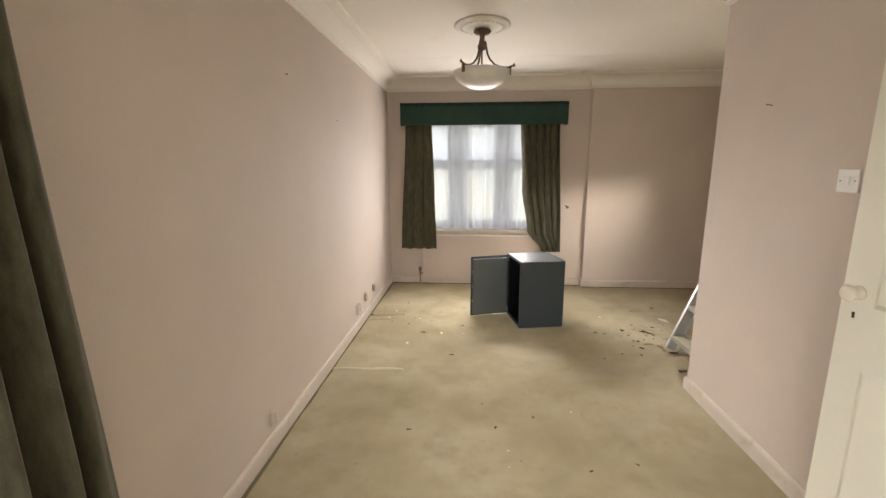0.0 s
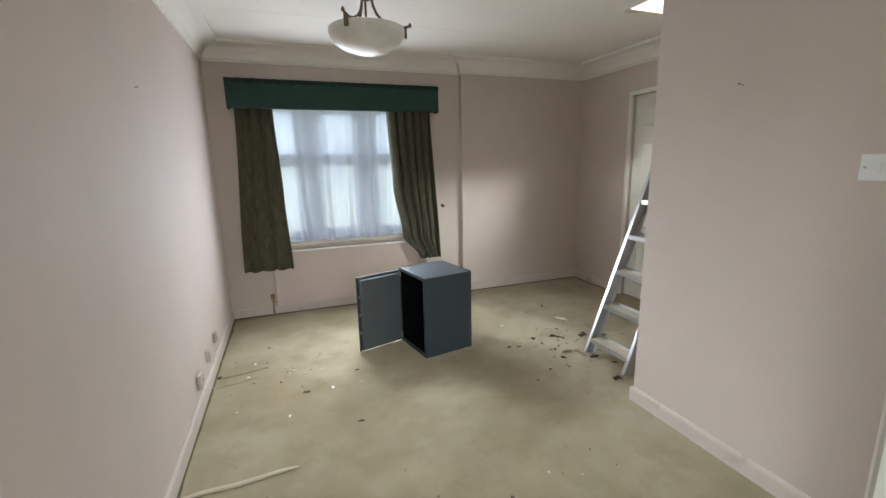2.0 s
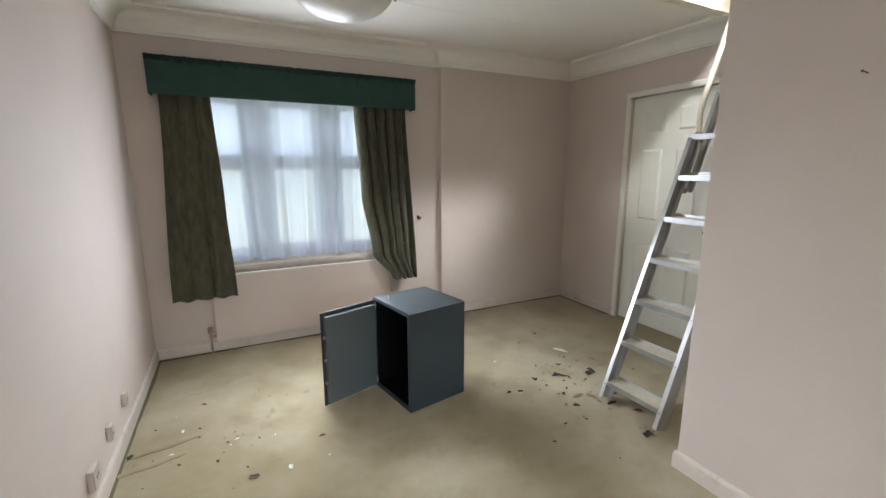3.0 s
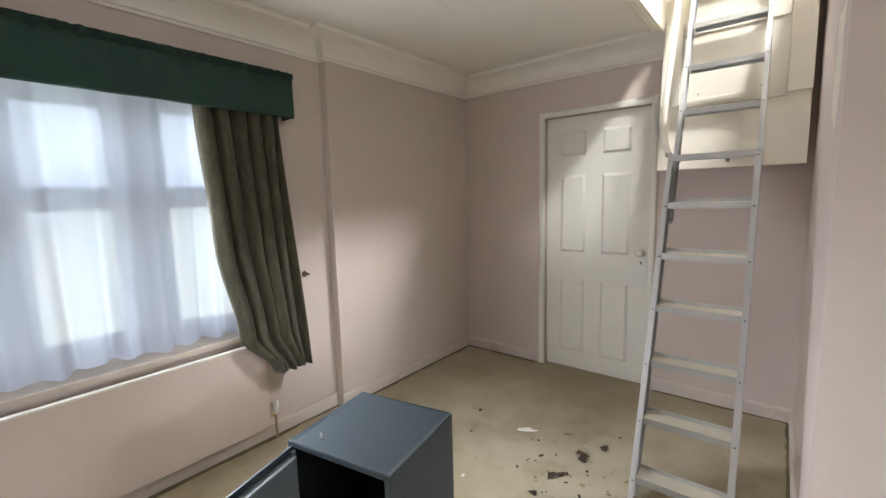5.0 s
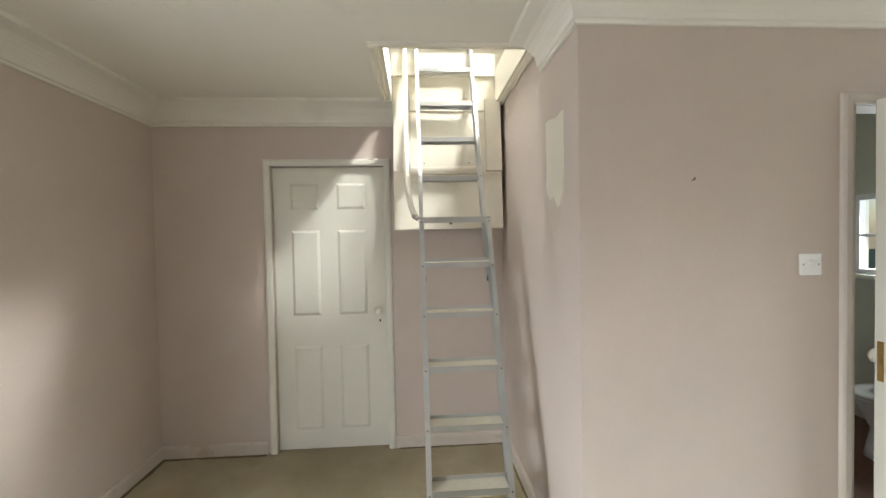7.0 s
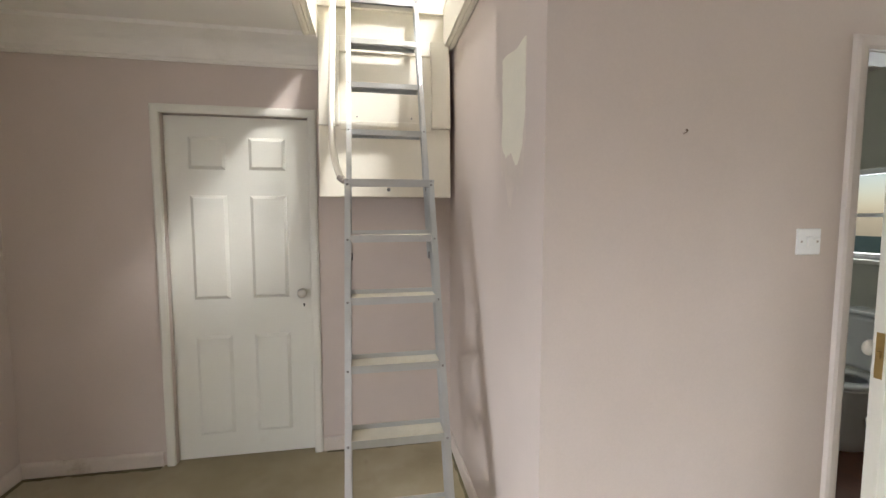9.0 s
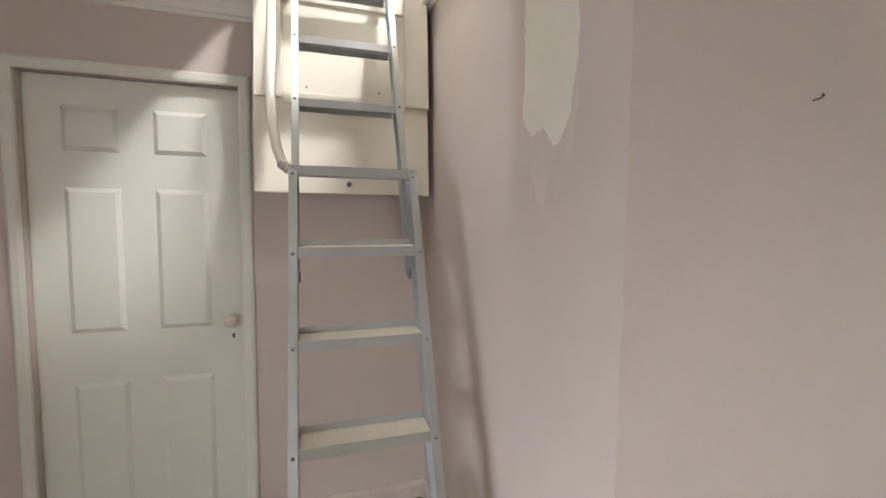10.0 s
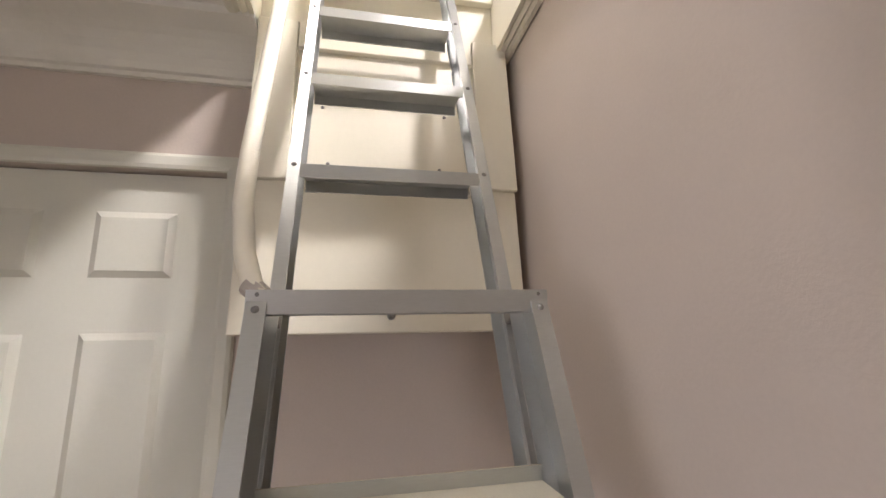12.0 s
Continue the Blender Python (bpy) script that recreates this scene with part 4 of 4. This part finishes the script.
# ---- safe ----
F, RR, LL = Vector((0.405, 3.668)), Vector((0.803, 3.742)), Vector((0.322, 4.068))
ang = math.degrees(math.atan2(RR.y - F.y, RR.x - F.x))
SWD, SDP, SH = 0.400, 0.428, 0.597
sf = thing("steel_safe", pose(F.x, F.y, 0, 0, 0, ang), "slate-blue steel safe with its door open, standing on the carpet", "safe")
T = 0.022
bm = boxes((0.0, SWD, 0, T, 0, SH), (0.0, SWD, SDP - T, SDP, 0, SH), (0, SWD, T, SDP - T, 0, T), (0, SWD, T, SDP - T, SH - T, SH), (SWD - T, SWD, T, SDP - T, T, SH - T))
bmesh.ops.remove_doubles(bm, verts=bm.verts[:], dist=0.0001)
body = part("body", bm, SAFE, sf)
bv = body.modifiers.new("edge", "BEVEL")
bv.width, bv.segments, bv.limit_method = 0.004, 2, "ANGLE"
inner_bm = boxes((0.012, SWD - T - 0.001, T + 0.0006, SDP - T - 0.0006, T + 0.0006, SH - T - 0.0006))
bmesh.ops.delete(inner_bm, geom=[f for f in inner_bm.faces if all(v.co.x < 0.02 for v in f.verts)], context="FACES")
lin = part("lining", inner_bm, SAFE_IN, sf, "black interior lining")
lin.modifiers.new("thickness", "SOLIDIFY").thickness = 0.003
part("lock_keep", rounded(0.02, 0.035, T + 0.004, T + 0.012, 0.26, 0.36, 0.002), SAFE_IN, sf)
# door swung right round on the hinge side
hx, hy = LL.x, LL.y
dv = Vector((-0.034, 3.955)) - LL
DW = dv.length
dang = math.degrees(math.atan2(dv.y, dv.x))
dr = part("door", rounded(0.0, DW, -0.008, 0.0, 0.008, SH - 0.014, 0.002), SAFE, sf, "open dark-grey safe door")
inv = sf.matrix_world.inverted()
dr.matrix_local = inv @ pose(hx + 0.012, hy - 0.002, 0, 0, 0, dang)
part("inner_box", rounded(0.022, DW - 0.016, 0.0005, 0.034, 0.026, SH - 0.034, 0.004), SAFE_DOOR, dr, "grey inner door box")
for z in (0.16, 0.30, 0.44):
    part("lock_bolt", tube([(DW - 0.018, 0.018, z), (DW - 0.004, 0.018, z)], 0.009, 12), STEEL, dr, "bright steel locking bolt")
for z in (0.03, SH - 0.07):
    part("hinge", tube([(0.004, 0.004, z), (0.004, 0.004, z + 0.04)], 0.007, 10), STEEL, dr)
scr = thing("loose_screw", pose(0.402, 4.00, SH), "small bright screw lying on the safe", "screw")
part("shank", tube([(0, 0, 0.0), (0, 0, 0.022)], 0.0022, 8), PLATE, scr)
part("head", lathe([(0, 0), (0.0045, 0.0), (0.0045, 0.002), (0, 0.002)], 10), STEEL, scr)

# ---- side window curtain by the starting point ----
sc = thing("side_curtain", pose(-0.935, 0, 0, 0, 0, 90), "olive velvet curtain hanging beside the side window", "curtain")
sheet("cloth", CURTAIN, sc, lerp((0, 0.45), (1, 0.40)), lerp((0, 0.945), (1, 1.050)), 2.17, 0.03, 0.036, 6.2, 200, 30, 0.004, 21, 0.35)
part("rail", rounded(-1.15, 1.12, -0.012, 0.012, 2.17, 2.19, 0.004), UPVC, sc, "white curtain rail")
for x in (-1.0, 0.0, 1.0):
    part("bracket", boxes((x, x + 0.03, -0.074, -0.012, 2.172, 2.188)), UPVC, sc)
# unseen window frame round the west fill lamp
wf = thing("window_2", pose(-1.08, -0.225, 0, 0, 0, 90), "white framed side window, out of view", "window", kind="structure")
part("window_frame", boxes((-0.823, -0.773, -0.03, 0.03, 0.222, 2.018), (0.773, 0.823, -0.03, 0.03, 0.222, 2.018), (-0.773, 0.773, -0.03, 0.03, 0.222, 0.272), (-0.773, 0.773, -0.03, 0.03, 1.968, 2.018)), UPVC, wf)
# made-up doors in the unseen south opening
gd = thing("door_3", pose(0, YB - 0.06, 0), "white glazed doors, unseen, added to let in south light", "door", kind="structure")
part("frame", boxes((-0.848, -0.80, -0.03, 0.03, 0, 2.018), (0.57, 0.618, -0.03, 0.03, 0, 2.018), (-0.80, 0.57, -0.03, 0.03, 1.95, 2.018), (-0.15, -0.09, -0.03, 0.03, 0.06, 1.95), (-0.80, 0.57, -0.03, 0.03, 0, 0.06)), UPVC, gd)
for a, b in ((-0.80, -0.15), (-0.09, 0.57)):
    part("pane", boxes((a, b, -0.003, 0.003, 0.06, 1.95)), GLASS, gd, "clear glass pane").visible_shadow = False

# ---- bathroom beyond the ajar door ----
solid("wall_bathroom", boxes((3.25, 3.4, -0.4, 2.6, 0, H), (1.47, 2.40, -0.30, -0.15, 0, H), (2.95, 3.25, -0.30, -0.15, 0, H), (2.40, 2.95, -0.30, -0.15, 0, 1.13), (2.40, 2.95, -0.30, -0.15, 1.75, H)),
      BATHWALL, "pale green-white bathroom wall", "wall", "structure")
bw = thing("window_3", pose(2.675, -0.20, 0), "white framed bathroom window", "window", kind="structure")
part("window_frame", boxes((-0.273, -0.235, -0.025, 0.025, 1.132, 1.748), (0.235, 0.273, -0.025, 0.025, 1.132, 1.748), (-0.235, 0.235, -0.025, 0.025, 1.132, 1.17), (-0.235, 0.235, -0.025, 0.025, 1.71, 1.748), (-0.235, 0.235, -0.02, 0.02, 1.42, 1.445)), UPVC, bw)
part("window_sill", rounded(-0.29, 0.29, 0.026, 0.09, 1.10, 1.13, 0.004), GLOSS, bw)
wc = thing("toilet", pose(2.30, -0.13, 0), "white ceramic toilet with cistern", "toilet")
part("cistern", rounded(-0.22, 0.22, 0.0, 0.17, 0.42, 0.78, 0.03, 3), CERAMIC, wc)
part("cistern_lid", rounded(-0.23, 0.23, -0.008, 0.18, 0.781, 0.81, 0.01, 2), CERAMIC, wc)
pan = part("pan", lathe([(0, 0), (0.13, 0), (0.12, 0.06), (0.10, 0.18), (0.15, 0.30), (0.19, 0.385), (0.19, 0.40), (0.15, 0.40), (0.10, 0.28), (0, 0.24)], 28), CERAMIC, wc, smooth=True)
pan.matrix_local = pose(0, 0.40, 0) @ Matrix.Diagonal((0.95, 1.25, 1, 1))
seat = part("seat", lathe([(0.10, 0), (0.19, 0), (0.195, 0.012), (0.18, 0.022), (0.11, 0.022), (0.10, 0.012)], 28), CERAMIC, wc, smooth=True)
seat.matrix_local = pose(0, 0.40, 0.401) @ Matrix.Diagonal((0.97, 1.25, 1, 1))

# ---- carpet lip and debris ----


def carpet_lip(x0, x1, y0, y1, r, seed):
    n = 26
    pts, rad_ = [], []
    for i in range(n + 1):
        u = i / n
        pts.append((x0 + (x1 - x0) * u, y0 + (y1 - y0) * u + 0.012 * noise.noise(Vector((u * 3, seed, 0))), 0.0))
        rad_.append(r * (0.35 + 0.65 * math.sin(math.pi * min(1, u * 0.9 + 0.1)) ** 0.5) + 0.001)
    return tube(pts, rad_, 8)


solid("carpet_seam", carpet_lip(-0.985, -0.49, 2.815, 2.842, 0.012, 1.0), surface("frayed_carpet_edge", (0.62, 0.56, 0.41), 0.1, 8.0, 300.0, 0.95), "raised frayed edge of a cut in the carpet", "carpet seam", smooth=True)
for k, (x0, x1, y0, y1) in enumerate(((-0.99, -0.72, 3.80, 3.86), (-0.96, -0.66, 3.93, 3.99))):
    rk = solid("carpet_ruck", carpet_lip(x0, x1, y0, y1, 0.022, 3.0 + k), CARPET, "low ruck in the loose carpet", "carpet ruck", group="carpet rucks", smooth=True)
    rk.scale = (1, 1, 0.22)


def flake(rnd, size, long, curl):
    """A curled irregular dead leaf or flake."""
    bm = bmesh.new()
    n = 9
    mid_ = bm.verts.new((0, 0, 0.002))
    ring = []
    for i in range(n):
        a = 2 * math.pi * i / n
        r = size * rnd.uniform(0.6, 1.15)
        x, y = r * math.cos(a) * long, r * math.sin(a) * 0.7
        ring.append(bm.verts.new((x, y, 0.002 + curl * (abs(y) / size) ** 2 * size + rnd.uniform(0, 0.15) * size * curl)))
    for i in range(n):
        bm.faces.new((mid_, ring[i], ring[(i + 1) % n]))
    ext = bmesh.ops.extrude_face_region(bm, geom=bm.faces[:])
    for v in ext["geom"]:
        if isinstance(v, bmesh.types.BMVert):
            v.co.z += 0.0012
    return bm


rnd = random.Random(11)
KINDS = {}
for nm, mat, lab in (("leaf", LEAFDRY, "dry curled brown leaf on the carpet"), ("leaf", LEAFDARK, "blackened dead leaf on the carpet"), ("flake", LEAFTAN, "tan flake of debris on the carpet"), ("paint_chip", CHIP, "white paint chip on the carpet")):
    KINDS[lab] = [(nm, mesh_of(nm, flake(rnd, 0.016, rnd.uniform(1.0, 1.6), rnd.uniform(0.2, 0.9)), mat)) for _ in range(4)]
LABS = list(KINDS)


def litter(x, y, size, kind):
    lab = LABS[kind]
    nm, me = rnd.choice(KINDS[lab])
    ob = tagged(new(nm, me), lab, "debris" if kind > 1 else "leaf", "floor litter")
    ob.matrix_world = pose(x, y, 0.0, 0, 0, rnd.uniform(0, 360)) @ Matrix.Diagonal((size, size, size, 1))


for x, y, s, k in ((1.293, 3.658, 1.7, 1), (1.465, 3.64, 1.8, 1), (1.50, 3.61, 1.7, 0), (1.684, 3.568, 2.2, 1), (1.72, 3.59, 2.0, 0), (1.847, 3.51, 1.8, 1), (1.759, 3.93, 2.3, 3), (1.40, 3.374, 2.1, 2), (1.47, 3.33, 1.8, 2), (1.585, 3.756, 1.2, 0), (1.866, 3.72, 1.4, 2), (1.121, 3.585, 1.2, 0), (1.017, 3.732, 0.8, 2),
                   (1.32, 3.30, 1.3, 0), (1.05, 3.60, 1.0, 0), (1.20, 4.0, 0.8, 3), (1.80, 4.29, 1.0, 0), (1.56, 4.2, 0.9, 0), (1.52, 3.22, 1.8, 1), (1.45, 2.92, 2.0, 1), (1.60, 3.10, 1.7, 0),
                   (-0.27, 3.51, 1.0, 3), (-0.16, 3.09, 1.3, 0), (-0.43, 3.52, 1.3, 0), (-0.09, 3.69, 1.2, 0), (-0.53, 3.29, 0.7, 3), (-0.67, 4.31, 0.9, 0), (-0.965, 3.93, 1.2, 1),
                   (-0.35, 2.15, 0.8, 0), (0.12, 2.20, 0.8, 0), (0.05, 2.43, 0.5, 1), (0.34, 2.31, 0.7, 0), (0.55, 1.89, 0.8, 0), (0.78, 1.95, 0.6, 0), (0.62, 2.35, 0.6, 2)):
    litter(x, y, s, k)
for _ in range(24):
    litter(rnd.uniform(-0.95, -0.30), rnd.gauss(3.84, 0.13), rnd.uniform(0.3, 0.75), rnd.choice((0, 0, 2, 2, 3)))
for _ in range(60):
    litter(rnd.gauss(1.48, 0.17), rnd.gauss(3.42, 0.24), rnd.uniform(0.25, 0.8), rnd.choice((0, 0, 1, 2, 2)))
for _ in range(46):
    litter(rnd.uniform(-0.85, 1.2), rnd.uniform(1.6, 4.5), rnd.uniform(0.15, 0.4), rnd.choice((0, 0, 1, 2, 3)))


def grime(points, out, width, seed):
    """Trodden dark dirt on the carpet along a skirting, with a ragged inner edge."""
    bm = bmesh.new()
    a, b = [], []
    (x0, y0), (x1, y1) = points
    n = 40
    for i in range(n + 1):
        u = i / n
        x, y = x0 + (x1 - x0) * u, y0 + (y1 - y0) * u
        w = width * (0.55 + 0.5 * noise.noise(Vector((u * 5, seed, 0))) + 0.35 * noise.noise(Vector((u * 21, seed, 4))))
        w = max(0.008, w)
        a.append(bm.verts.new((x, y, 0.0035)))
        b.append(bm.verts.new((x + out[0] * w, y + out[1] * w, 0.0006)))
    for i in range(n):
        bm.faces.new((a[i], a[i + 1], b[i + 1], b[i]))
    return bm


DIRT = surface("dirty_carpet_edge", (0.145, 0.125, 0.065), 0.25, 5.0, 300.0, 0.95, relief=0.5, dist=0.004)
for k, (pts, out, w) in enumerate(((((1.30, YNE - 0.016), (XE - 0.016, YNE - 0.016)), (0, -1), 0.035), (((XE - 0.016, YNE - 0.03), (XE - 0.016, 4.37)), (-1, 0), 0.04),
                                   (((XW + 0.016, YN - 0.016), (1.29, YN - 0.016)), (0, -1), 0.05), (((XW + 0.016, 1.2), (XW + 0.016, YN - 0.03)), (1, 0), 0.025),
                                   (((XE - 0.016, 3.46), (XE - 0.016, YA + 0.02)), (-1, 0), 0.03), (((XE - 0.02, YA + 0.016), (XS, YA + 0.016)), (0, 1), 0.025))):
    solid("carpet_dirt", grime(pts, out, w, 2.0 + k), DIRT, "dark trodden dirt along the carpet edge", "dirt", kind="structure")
